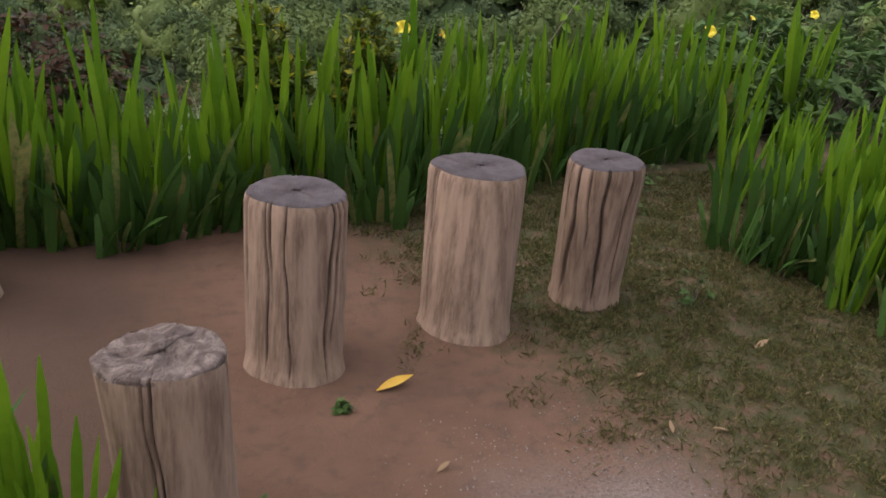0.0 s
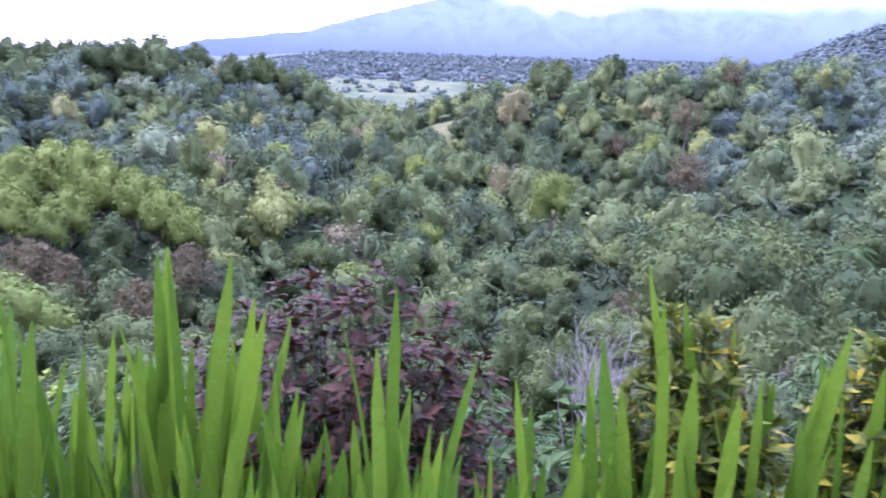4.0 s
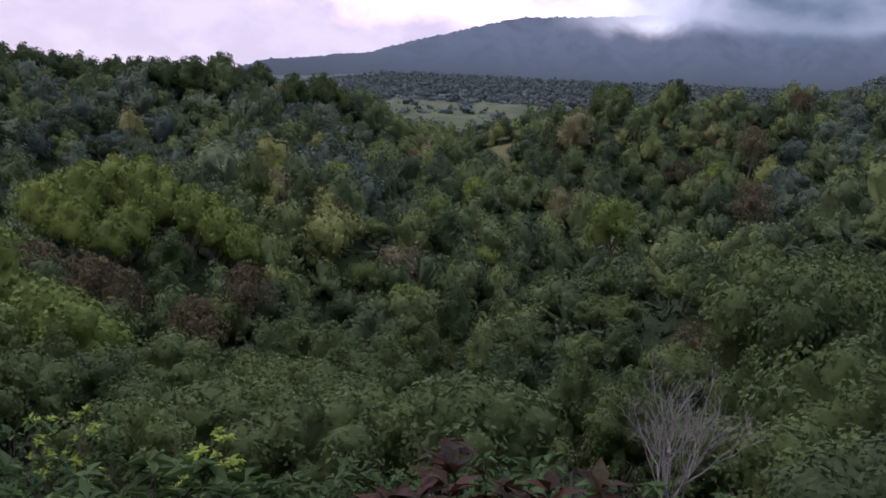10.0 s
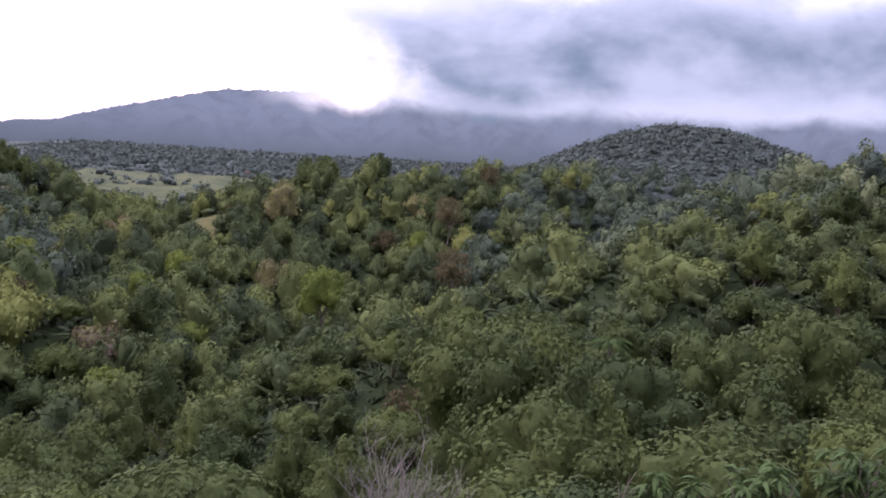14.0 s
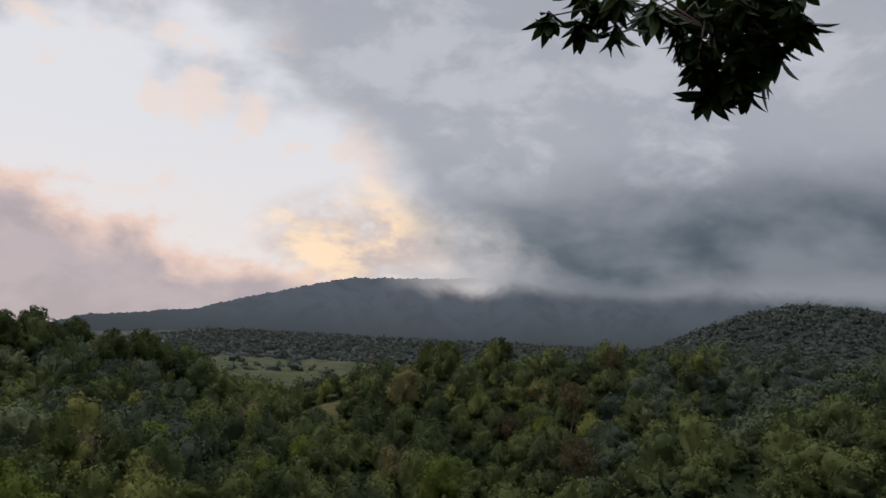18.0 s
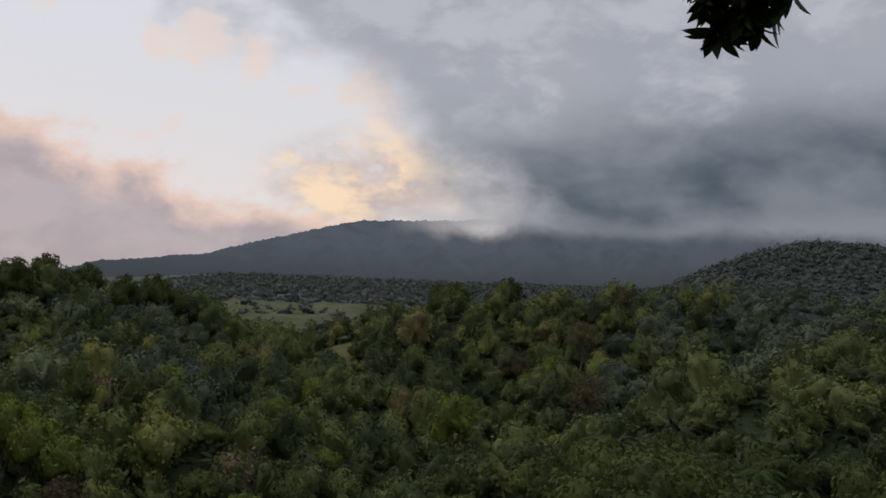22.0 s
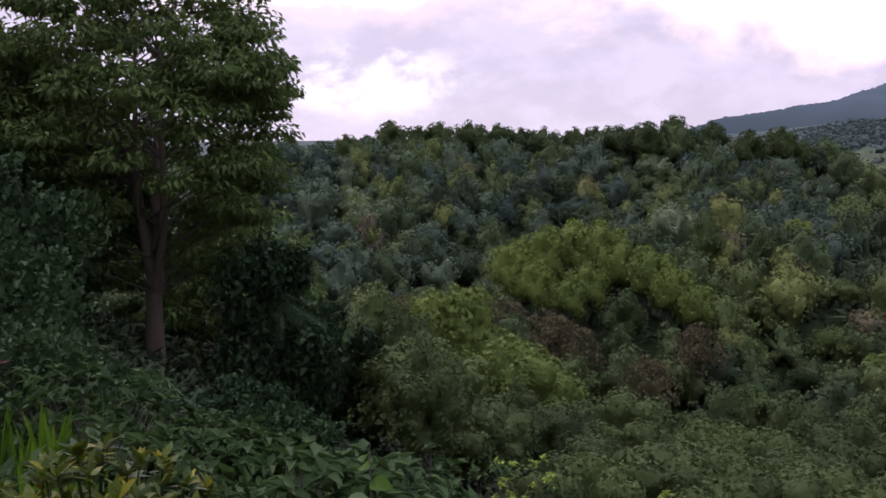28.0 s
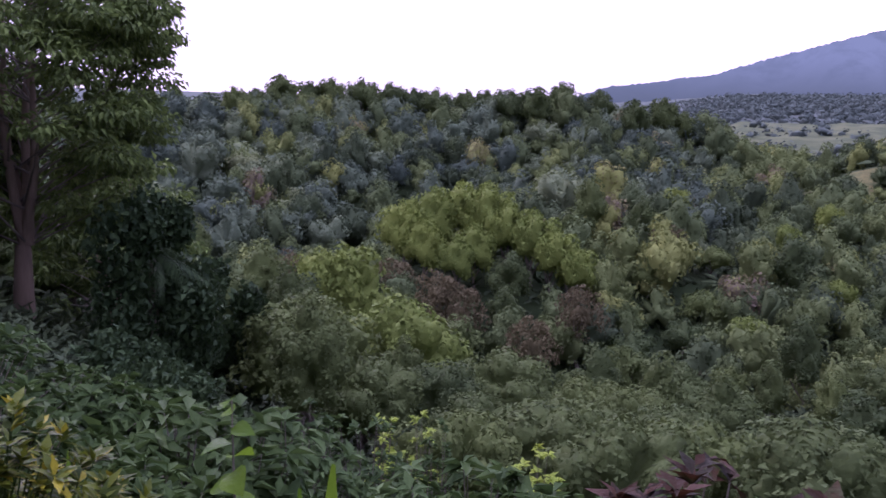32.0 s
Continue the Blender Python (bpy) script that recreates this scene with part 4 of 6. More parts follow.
def burl_build(t, bsdf):
    o = obj(t)
    whorl = noise_tex(t, o, 13.0, 5.0, 0.6, 2.2)
    lines = math_node(t, "SINE", math_node(t, "MULTIPLY", whorl, 70.0))
    colour = mix(t, smooth(t, whorl, 0.32, 0.68), (0.10, 0.066, 0.056), (0.25, 0.185, 0.165))
    colour = mix(t, math_node(t, "MULTIPLY", smooth(t, lines, 0.3, 1.0), 0.55), colour, (0.060, 0.040, 0.036))
    at = node(t, "ShaderNodeAttribute", attribute_name="tint").outputs["Fac"]
    colour = mix(t, at, colour, (0.04, 0.026, 0.022))
    bump(t, bsdf, math_node(t, "ADD", math_node(t, "MULTIPLY", lines, 0.3), whorl), 0.8, 0.012)
    return colour


LOG, LOG_CUT = material("weathered_log", log_build, 0.88, 0.2), material("log_cut_face", cut_build, 0.92, 0.08)


BURL = material("burl_wood", burl_build, 0.85, 0.2)


def log_stool(name, label, top, foot, h, r_top, r_foot, seed, cracks=9, rugged=0.0, oval=1.0):
    rng = np.random.default_rng(seed)
    root = thing(name, label, "log stool", pose(foot[0], foot[1], 0), "log stools in a ring")
    n, rows = 280, 26
    a = np.linspace(0, 2 * np.pi, n, endpoint=False)
    shape = 1 + 0.05 * np.sin(2 * a + rng.uniform(0, 6)) + 0.03 * np.sin(3 * a + rng.uniform(0, 6)) + 0.015 * np.sin(5 * a + rng.uniform(0, 6))
    crack_at, crack_w, crack_len = rng.uniform(0, 2 * np.pi, cracks), rng.uniform(0.012, 0.027, cracks), rng.uniform(0.3, 1.0, cracks)
    lean = np.array([top[0] - foot[0], top[1] - foot[1]])
    vs, tint = [], []
    for i in range(rows):
        f = i / (rows - 1)
        z = -0.05 + (h + 0.05) * f
        rad = r_foot + (r_top - r_foot) * f + 0.018 * max(0, 0.16 - f) / 0.16
        deep = np.zeros(n)
        for c, w, l in zip(crack_at, crack_w, crack_len):
            drift = 0.06 * math.sin(5 * f + c * 3) + 0.02 * math.sin(17 * f + c)
            d = np.abs((a - c - drift + np.pi) % (2 * np.pi) - np.pi)
            s = np.clip((f - (1 - l)) / 0.12, 0, 1)
            deep = np.maximum(deep, np.exp(-(d / w) ** 2) * s)
        ripple = 0.004 * np.sin(a * 13 + 2 * math.sin(f * 5)) + 0.003 * np.sin(a * 31 + 3 * f) + rugged * 0.03 * np.sin(a * 4 + 7 * f)
        rr = rad * (shape + ripple) - 0.013 * deep
        edge = 0.006 if i == rows - 1 else 0.0
        x = lean[0] * f + (rr - edge) * np.cos(a) * oval
        y = lean[1] * f + (rr - edge) * np.sin(a)
        vs.append(np.stack([x, y, np.full(n, z)], 1))
        tint.append(np.clip(deep * 1.7 - 0.35, 0, 1))
    idx = np.arange(rows * n).reshape(rows, n)
    nx = np.roll(idx, -1, axis=1)
    q = np.stack([idx[:-1].ravel(), nx[:-1].ravel(), nx[1:].ravel(), idx[1:].ravel()], 1)
    part_mesh("log_side", mesh_from("log_side", np.vstack(vs), q, LOG, True, np.concatenate(tint)), root, "cracked weathered wood, stripped of bark")
    # the sawn face: rings of points that follow the outline, dished and split
    rim = vs[-1]
    centre = np.array([lean[0], lean[1], h])
    levels = np.concatenate([np.linspace(0.04, 0.95, 13), [1.0]])
    split = [(rng.uniform(0, 6.28), rng.uniform(0.35, 0.9)) for _ in range(2)]
    tv, tt = [], []
    for l in levels:
        p = centre + (rim - centre) * l
        deep = np.zeros(n)
        for c, reach in split:
            d = np.abs((a - c - 0.15 * math.sin(6 * l) + np.pi) % (2 * np.pi) - np.pi) * l
            deep = np.maximum(deep, np.exp(-(d / 0.03) ** 2) * (l < reach))
        z = h + 0.004 + rng.normal(0, 0.0008, n) - 0.004 * deep - (0.006 if l == 1.0 else 0.0)
        if rugged:
            z = z + rugged * (0.008 * np.sin(3 * a + 4 * l) + 0.005 * np.sin(7 * a - 9 * l) + 0.003 * np.sin(19 * a + 30 * l)) * min(1, l * 3)
            p = centre + (p - centre) * (1 + rugged * 0.14 * l * (0.5 + 0.5 * np.sin(2 * a + 0.7)))[:, None]
        tv.append(np.stack([p[:, 0], p[:, 1], z], 1))
        tt.append(np.clip(deep, 0, 1))
    if rugged:
        tv.append(np.stack([rim[:, 0], rim[:, 1], np.full(n, h - 0.045)], 1))
        tt.append(np.full(n, 0.4))
    k = len(tv)
    idx = np.arange(k * n).reshape(k, n)
    nx = np.roll(idx, -1, axis=1)
    q = np.stack([idx[:-1].ravel(), idx[1:].ravel(), nx[1:].ravel(), nx[:-1].ravel()], 1)[:, ::-1]
    v = np.vstack(tv)
    q = np.vstack([q[:, [0, 1, 2]], q[:, [0, 2, 3]], np.stack([np.full(n, len(v)), nx[0], idx[0]], 1)[:, ::-1]])
    face = mesh_from("cut_face", np.vstack([v - centre + (0, 0, 0), [[0, 0, 0.004]]]), q, BURL if rugged else LOG_CUT, True, np.concatenate([*tt, [0.2]]))
    part_mesh("cut_face", face, root, "grey-violet sawn top with fine rings", pose(*centre))
    return root


log_stool("log_stool", "short burl log stool with a rugged whorled top", (0.092, 2.686), (0.115, 2.70), 0.475, 0.126, 0.120, 61, 7, 0.5, 1.0)
log_stool("log_stool", "deeply cracked log stool standing on bare soil", (0.502, 3.426), (0.487, 3.385), 0.55, 0.150, 0.145, 62, 20)
log_stool("log_stool", "thick smooth log stool with a diagonal crack", (1.14, 3.587), (1.10, 3.51), 0.55, 0.160, 0.150, 63, 13)
log_stool("log_stool", "dark-cracked log stool leaning at the turf's edge", (1.623, 3.595), (1.635, 3.655), 0.55, 0.143, 0.134, 64, 20)
log_stool("log_stool", "weathered log stool close to the iris hedge", (-0.56, 4.07), (-0.56, 4.07), 0.50, 0.14, 0.145, 65, 15)

# ---- the iris hedge ----


def blade(rng, length, width, bend, twist):
    n = 7
    xs = np.linspace(0, 1, n + 1)
    w = width * 0.5 * np.interp(xs, [0, 0.2, 0.82, 0.95, 1], [0.75, 0.95, 0.92, 0.62, 0.10])
    v = []
    for x, ww in zip(xs, w):
        z, off, tw = length * (x - 0.16 * bend * x ** 3), length * bend * (x ** 2.4) * 0.55, twist * x
        c, s = math.cos(tw), math.sin(tw)
        v += [(-ww * c, off - ww * s, z), (0, off + 0.10 * ww, z), (ww * c, off + ww * s, z)]
    f = []
    for i in range(n):
        a = 3 * i
        for k in (0, 1):
            f.append((a + k, a + k + 1, a + k + 4, a + k + 3))
    return np.array(v), np.array(f)


def iris_fan(seed, count, tall):
    """Blades of one clump: (verts, faces) each, in a flat fan that rises from nearly one foot."""
    rng = np.random.default_rng(seed)
    blades = []
    for i in range(count):
        f = (i + 0.5) / count * 2 - 1
        # short outer blades take the shade-dark colour
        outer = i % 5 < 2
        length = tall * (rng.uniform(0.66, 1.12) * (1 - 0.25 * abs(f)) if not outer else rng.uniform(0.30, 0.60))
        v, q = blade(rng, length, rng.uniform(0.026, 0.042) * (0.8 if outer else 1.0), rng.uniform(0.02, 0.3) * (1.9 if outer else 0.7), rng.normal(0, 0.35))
        a = rng.normal(0, 0.45) + (math.pi if i % 2 else 0.0)
        tilt = rng.normal(0, 0.07) + (0.14 if outer else 0.0)
        c, s = math.cos(a), math.sin(a)
        y, z = v[:, 1] * math.cos(tilt) + v[:, 2] * math.sin(tilt), -v[:, 1] * math.sin(tilt) + v[:, 2] * math.cos(tilt)
        x = v[:, 0]
        v = np.stack([x * c - y * s, x * s + y * c, z - 0.02], 1)
        v[:, 0] += v[:, 2] * (f * 0.12 + rng.normal(0, 0.07)) + f * 0.09
        v[:, 1] += rng.normal(0, 0.03)
        blades.append((v, q, IRIS_DARK if outer else IRIS))
    return blades


def iris_kind(seed, count, tall, shaded=False):
    root = thing("iris_clump", "low iris leaves at the hedge's foot, coloured dark for shade" if shaded else "green sword-leaved iris clump in the hedge", "iris", pose(0, 0, -400), "iris clumps of the hedge")
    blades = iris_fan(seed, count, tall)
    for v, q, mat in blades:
        part_mesh("blade", mesh_from("blade", v, q, IRIS_DARK if shaded else mat, True), root)
    return root


FANS = [iris_kind(70 + i, 16, 0.84) for i in range(8)]
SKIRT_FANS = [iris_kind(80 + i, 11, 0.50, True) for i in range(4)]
# foot line of the hedge: x, y
HEDGE = [(-4.2, 5.1), (-2.2, 4.72), (-1.2, 4.56), (-0.2, 4.44), (0.4, 4.48), (1.06, 4.60), (2.06, 4.90), (2.97, 5.18), (4.6, 5.6)]


def hedge_y(x):
    return float(np.interp(x, [p[0] for p in HEDGE], [p[1] for p in HEDGE]))


def plant_iris(x, y, k, size, turn, lean=0.0):
    ob = copy_thing(FANS[k % len(FANS)], pose(x, y, ground_at(x, y), lean, 0, turn))
    ob.scale = (size, size, size)


rng1 = np.random.default_rng(90)
for row in range(3):
    x = -4.1 + row * 0.11
    while x < 4.5:
        plant_iris(x, hedge_y(x) + 0.08 + row * 0.17 + rng1.normal(0, 0.03), int(rng1.integers(0, 99)), rng1.choice([0.74, 0.9, 1.06, 1.26], p=[0.32, 0.34, 0.24, 0.10]) * rng1.uniform(0.93, 1.05) * (0.72 if x < -1.5 else 1.0), rng1.normal(0, 32), rng1.normal(0, 3))
        x += rng1.choice([0.14, 0.19, 0.30]) * rng1.uniform(0.85, 1.2)
# low blades along the foot, the hedge's shade painted in their colour
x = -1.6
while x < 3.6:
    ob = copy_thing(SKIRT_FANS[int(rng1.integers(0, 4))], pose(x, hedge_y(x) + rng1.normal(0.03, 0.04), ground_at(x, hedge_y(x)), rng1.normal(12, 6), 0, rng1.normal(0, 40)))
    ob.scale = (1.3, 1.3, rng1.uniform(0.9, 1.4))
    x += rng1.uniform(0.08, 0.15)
# the bed on the right and the one beside the first stool
for _ in range(34):
    u, w = rng1.uniform(0, 1), rng1.uniform(0, 1)
    plant_iris(2.42 + 0.75 * u + 0.5 * w, 3.25 + 1.35 * w - 0.25 * u, int(rng1.integers(0, 99)), rng1.uniform(0.62, 0.9), rng1.uniform(0, 360), rng1.normal(0, 5))
for _ in range(14):
    x = rng1.uniform(-4.6, -2.2)
    plant_iris(x, hedge_y(x) + rng1.uniform(0.3, 1.1), int(rng1.integers(0, 99)), rng1.uniform(0.45, 0.6), rng1.uniform(0, 360), rng1.normal(0, 8))
for _ in range(30):
    x, y = polar(rng1.uniform(-84, -66), rng1.uniform(3.3, 4.9))
    plant_iris(x, y, int(rng1.integers(0, 99)), rng1.uniform(0.55, 0.8), rng1.uniform(0, 360), rng1.normal(0, 9))
for x, y, size, lean in ((-4.22, 5.36, 1.0, 0), (-4.05, 5.42, 0.9, 6), (-4.35, 5.28, 0.8, -4), (-0.13, 2.50, 0.62, 0), (-0.03, 2.34, 0.50, 4), (-0.22, 2.64, 0.85, 0), (0.07, 2.32, 0.46, 5), (-0.30, 2.46, 0.8, 0), (-0.40, 2.7, 0.9, 0)):
    plant_iris(x, y, int(40 + x * 100), size, x * 90, lean)
# the same shade-coloured blades round the right bed
for i in range(26):
    u = i / 25
    x, y = (2.50 + 0.35 * u, 3.95 - 0.95 * u) if i % 2 else (2.65 + 0.8 * u, 3.05 + 0.1 * u)
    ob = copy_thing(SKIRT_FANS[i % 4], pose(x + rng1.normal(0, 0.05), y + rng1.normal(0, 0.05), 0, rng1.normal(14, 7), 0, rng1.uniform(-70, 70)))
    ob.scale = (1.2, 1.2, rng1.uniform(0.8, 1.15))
for k in FANS + SKIRT_FANS:
    for o in (*k.children_recursive, k):
        bpy.data.objects.remove(o)

# ---- shrubs and flowers about the hedge ----


def dome_shoots(rng, n, w, h, low=0.25, lean=0.7):
    """Ends and directions of n shoots over a bush w wide and h high."""
    d = rng.normal(size=(n, 3))
    d[:, 2] = np.abs(d[:, 2]) * 0.9 + low
    d = unit(d)
    p = d * np.array([w / 2, w / 2, h]) * rng.uniform(0.55, 1.05, (n, 1))
    p[:, 2] = np.maximum(p[:, 2], h * 0.12)
    return p, unit(d * (lean, lean, 1.0) + (0, 0, 0.35))


def bush(name, label, category, x, y, z, w, h, mat, seed, shoots=60, k=9, length=0.12, width=0.35, droop=0.25, spread=(35, 85), stem=0.006, group="", bare=BARK, detail=False):
    rng = np.random.default_rng(seed)
    root = thing(name, label, category, pose(x, y, z), group)
    p, d = dome_shoots(rng, shoots, w, h)
    out = []
    for q, dd in zip(p, d):
        foot = np.array([rng.normal(0, w * 0.05), rng.normal(0, w * 0.05), -0.05])
        mid = foot * 0.4 + q * 0.6 + np.array([0, 0, -0.10 * h])
        out.append(tube([foot, mid, q], [stem, stem * 0.7, stem * 0.4], 4))
    part_mesh("stem", mesh_from("stem", *join(*out), bare, True), root, "thin branching stems")
    part_mesh("foliage", mesh_from("foliage", *rosettes(rng, p, d, k, leaf(2, width, droop) if length < 0.1 else blade_leaf(width, droop), length, spread), mat, True), root)["kind"] = "stuff"
    return root


bush("croton_bush", "yellow and green croton bush behind the iris", "shrub", 0.64, 5.02, -0.02, 0.52, 0.88, CROTON, 101, 560, 12, 0.058, 0.32, 0.15, (20, 80), 0.005, "croton bushes", SHRUB)
bush("croton_bush", "green croton bush with yellow new leaves", "shrub", 1.17, 5.20, -0.05, 0.52, 0.84, CROTON, 102, 480, 12, 0.058, 0.38, 0.2, (20, 85), 0.005, "croton bushes", SHRUB)
bush("croton_bush", "low olive-yellow croton bush below the cordyline", "shrub", -2.05, 5.05, 0.0, 1.0, 0.70, CROTON, 103, 560, 13, 0.055, 0.36, 0.2, (25, 85), 0.005, "croton bushes", SHRUB)
bush("burgundy_bush", "burgundy-leaved bush behind the iris hedge", "shrub", -0.38, 5.40, -0.25, 1.34, 1.04, RED_LEAF, 104, 640, 11, 0.056, 0.45, 0.35, (30, 90), 0.004, "", DARK_LEAF)
bush("burgundy_shoot", "tall burgundy shoot rising from the shrubs", "shrub", -0.64, 5.85, -0.5, 0.55, 1.22, RED_LEAF, 105, 40, 8, 0.062, 0.42, 0.5, (40, 105), 0.005)
for i, (x, y, w, h) in enumerate([(1.55, 5.95, 0.6, 0.62), (3.6, 6.1, 0.9, 0.66), (4.6, 6.4, 0.9, 0.7)]):
    bush("allamanda_bush", "light green allamanda bush with yellow flowers", "shrub", x, y, -0.15, w, h + 0.1, PALE_LEAF, 110 + i, 60, 7, 0.085, 0.4, 0.2, (30, 90), 0.005, "allamanda bushes")


def petal_build(t, bsdf):
    n = noise_tex(t, obj(t), 30.0, 3.0)
    return mix(t, n, (0.52, 0.36, 0.010), (0.66, 0.52, 0.03))


PETAL = material("yellow_petal", petal_build, 0.5, 0.3)
THROAT = material("flower_throat", lambda t, b: mix(t, noise_tex(t, obj(t), 60.0), (0.45, 0.16, 0.01), (0.62, 0.32, 0.02)), 0.6, 0.2)


def flower(x, y, z, size, tip, turn, label="open yellow five-petalled flower on a green stalk"):
    root = thing("yellow_flower", label, "flower", pose(x, y, z, tip, 0, turn), "yellow flowers over the hedge")
    n = 6
    for i in range(5):
        v, f = [], []
        for r in range(n):
            u = r / (n - 1)
            w = size * 0.30 * math.sin(math.pi * min(1, 0.12 + u * 0.86)) + 0.001
            zz = size * (0.34 * u - 0.30 * u ** 3)
            for k in (-1, -0.5, 0, 0.5, 1):
                v.append((size * 0.52 * u, w * k, zz + 0.05 * size * abs(k)))
        for r in range(n - 1):
            for k in range(4):
                f.append((5 * r + k, 5 * r + 5 + k, 5 * r + 6 + k, 5 * r + 1 + k))
        part_mesh("petal", mesh_from("petal", v, f, PETAL, True), root, "", pose(0, 0, 0, 8, 0, 72 * i))
    bm = bmesh.new()
    bmesh.ops.create_cone(bm, cap_ends=True, segments=10, radius1=size * 0.05, radius2=size * 0.13, depth=size * 0.3)
    part("throat", bm, THROAT, root, "orange-brown flower throat", True, pose(0, 0, -size * 0.1))
    part_mesh("stalk", mesh_from("stalk", *tube([(0, 0, -0.2 * size), (0.01, 0, -1.2 * size), (0.0, 0.03, -3.2 * size)], [0.003, 0.003, 0.004], 5), SHRUB, True), root, "thin green stalk")
    return root


flower(1.53, 5.80, 0.66, 0.090, 62, 10)
flower(3.71, 5.96, 0.64, 0.085, 66, -25)
flower(1.78, 5.84, 0.62, 0.060, 70, 60, "small half-open yellow flower on a stalk")
flower(4.10, 6.05, 0.72, 0.05, 40, 30, "small half-open yellow flower on a stalk")
flower(4.85, 6.3, 0.72, 0.07, 60, -20)


def climber():
    """A loose shoot that leans up out of the hedge, with heart-shaped leaves along it."""
    rng = np.random.default_rng(120)
    root = thing("climbing_shoot", "thin leaning vine shoot with heart-shaped lime leaves", "vine", pose(2.40, 5.95, -0.1))
    pts = np.array([(0, 0, 0), (0.05, 0.01, 0.35), (0.12, 0.02, 0.62), (0.30, 0.03, 0.90), (0.46, 0.03, 1.14), (0.62, 0.06, 1.34), (0.68, 0.08, 1.44)])
    part_mesh("stem", mesh_from("stem", *tube(pts, [0.004, 0.004, 0.0035, 0.003, 0.003, 0.002, 0.001], 5), BARK, True), root, "brown twining stem")
    proto = leaf(4, 0.85, 0.25, 0.15, 0.0)
    for i in range(17):
        u = 0.42 + 0.57 * i / 16
        seg = u * (len(pts) - 1)
        a = int(min(seg, len(pts) - 2))
        p = pts[a] + (pts[a + 1] - pts[a]) * (seg - a)
        d = unit(np.array([[math.cos(i * 2.4), math.sin(i * 2.4) - 0.4, -0.5]]))
        v, f = scatter(proto, orient(d, np.array([[0, -0.6, 0.7]])), p[None], np.array([rng.uniform(0.06, 0.095) * (1.2 - 0.6 * u)]))
        part_mesh("leaf", mesh_from("leaf", v, f, IRIS, True), root)


climber()


def heart_vine(x, y, z, tall, seed):
    """A young vine with broad heart-shaped leaves."""
    rng = np.random.default_rng(seed)
    root = thing("heart_leaved_vine", "upright vine with broad lime heart-shaped leaves", "vine", pose(x, y, z))
    part_mesh("stem", mesh_from("stem", *tube([(0, 0, 0), (0.02, 0, tall * 0.5), (0.0, 0.01, tall)], [0.005, 0.004, 0.002], 5), BARK, True), root, "thin green-brown stem")
    proto = leaf(6, 0.85, 0.25, 0.15, 0.0)
    for i in range(11):
        u = i / 10
        d = unit(np.array([[math.cos(i * 2.4), math.sin(i * 2.4), -0.35 + 0.5 * u]]))
        v, f = scatter(proto, orient(d, np.array([[-0.3, -0.5, 0.8]])), np.array([[0.01, 0, tall * (0.35 + 0.65 * u)]]), np.array([rng.uniform(0.85, 1.1) * (0.14 - 0.08 * u)]))
        part_mesh("leaf", mesh_from("leaf", v, f, IRIS, True), root)


heart_vine(-1.92, 5.76, -0.1, 0.66, 125)


def splintered_post():
    rng = np.random.default_rng(130)
    x, y = 1.07, 7.55
    root = thing("broken_trunk", "splintered red-brown stub of a broken trunk", "tree stump", pose(x, y, ground_at(x, y), 4, 3, 0))
    h = 0.16 - ground_at(x, y)
    n, rows = 26, 14
    a = np.linspace(0, 2 * np.pi, n, endpoint=False)
    spike = 0.18 * np.abs(np.sin(a * 1.5 + 0.6)) + rng.uniform(0, 0.12, n)
    vs = []
    for i in range(rows):
        u = i / (rows - 1)
        r = (0.16 - 0.09 * u) * (1 + 0.12 * np.sin(a * 3 + u * 2) + 0.06 * np.sin(a * 9)) * (1 if i < rows - 1 else 0.35)
        z = -0.1 + (h - 0.30 + 0.1) * u + (spike * max(0, u - 0.5) * 2 if u > 0.5 else 0)
        vs.append(np.stack([r * np.cos(a), r * np.sin(a), z * np.ones(n)], 1))
    idx = np.arange(rows * n).reshape(rows, n)
    nx = np.roll(idx, -1, axis=1)
    q = np.stack([idx[:-1].ravel(), nx[:-1].ravel(), nx[1:].ravel(), idx[1:].ravel()], 1)
    wood = material("rotten_wood", bark_build((0.035, 0.018, 0.013), (0.20, 0.095, 0.060), 16.0), 0.9, 0.1)
    part_mesh("stub", mesh_from("stub", np.vstack(vs), q, wood), root)
    for i in range(13):
        b = rng.uniform(0, 6.28)
        r = rng.uniform(0.03, 0.075)
        base = h - 0.42 + rng.uniform(0, 0.1)
        tip = base + rng.uniform(0.25, 0.48)
        part_mesh("splinter", mesh_from("splinter", *tube([(r * math.cos(b), r * math.sin(b), base), (r * 0.8 * math.cos(b), r * 0.8 * math.sin(b), (base + tip) / 2), (r * 0.5 * math.cos(b), r * 0.5 * math.sin(b), tip)], [0.03, 0.018, 0.002], 5), wood), root)


splintered_post()


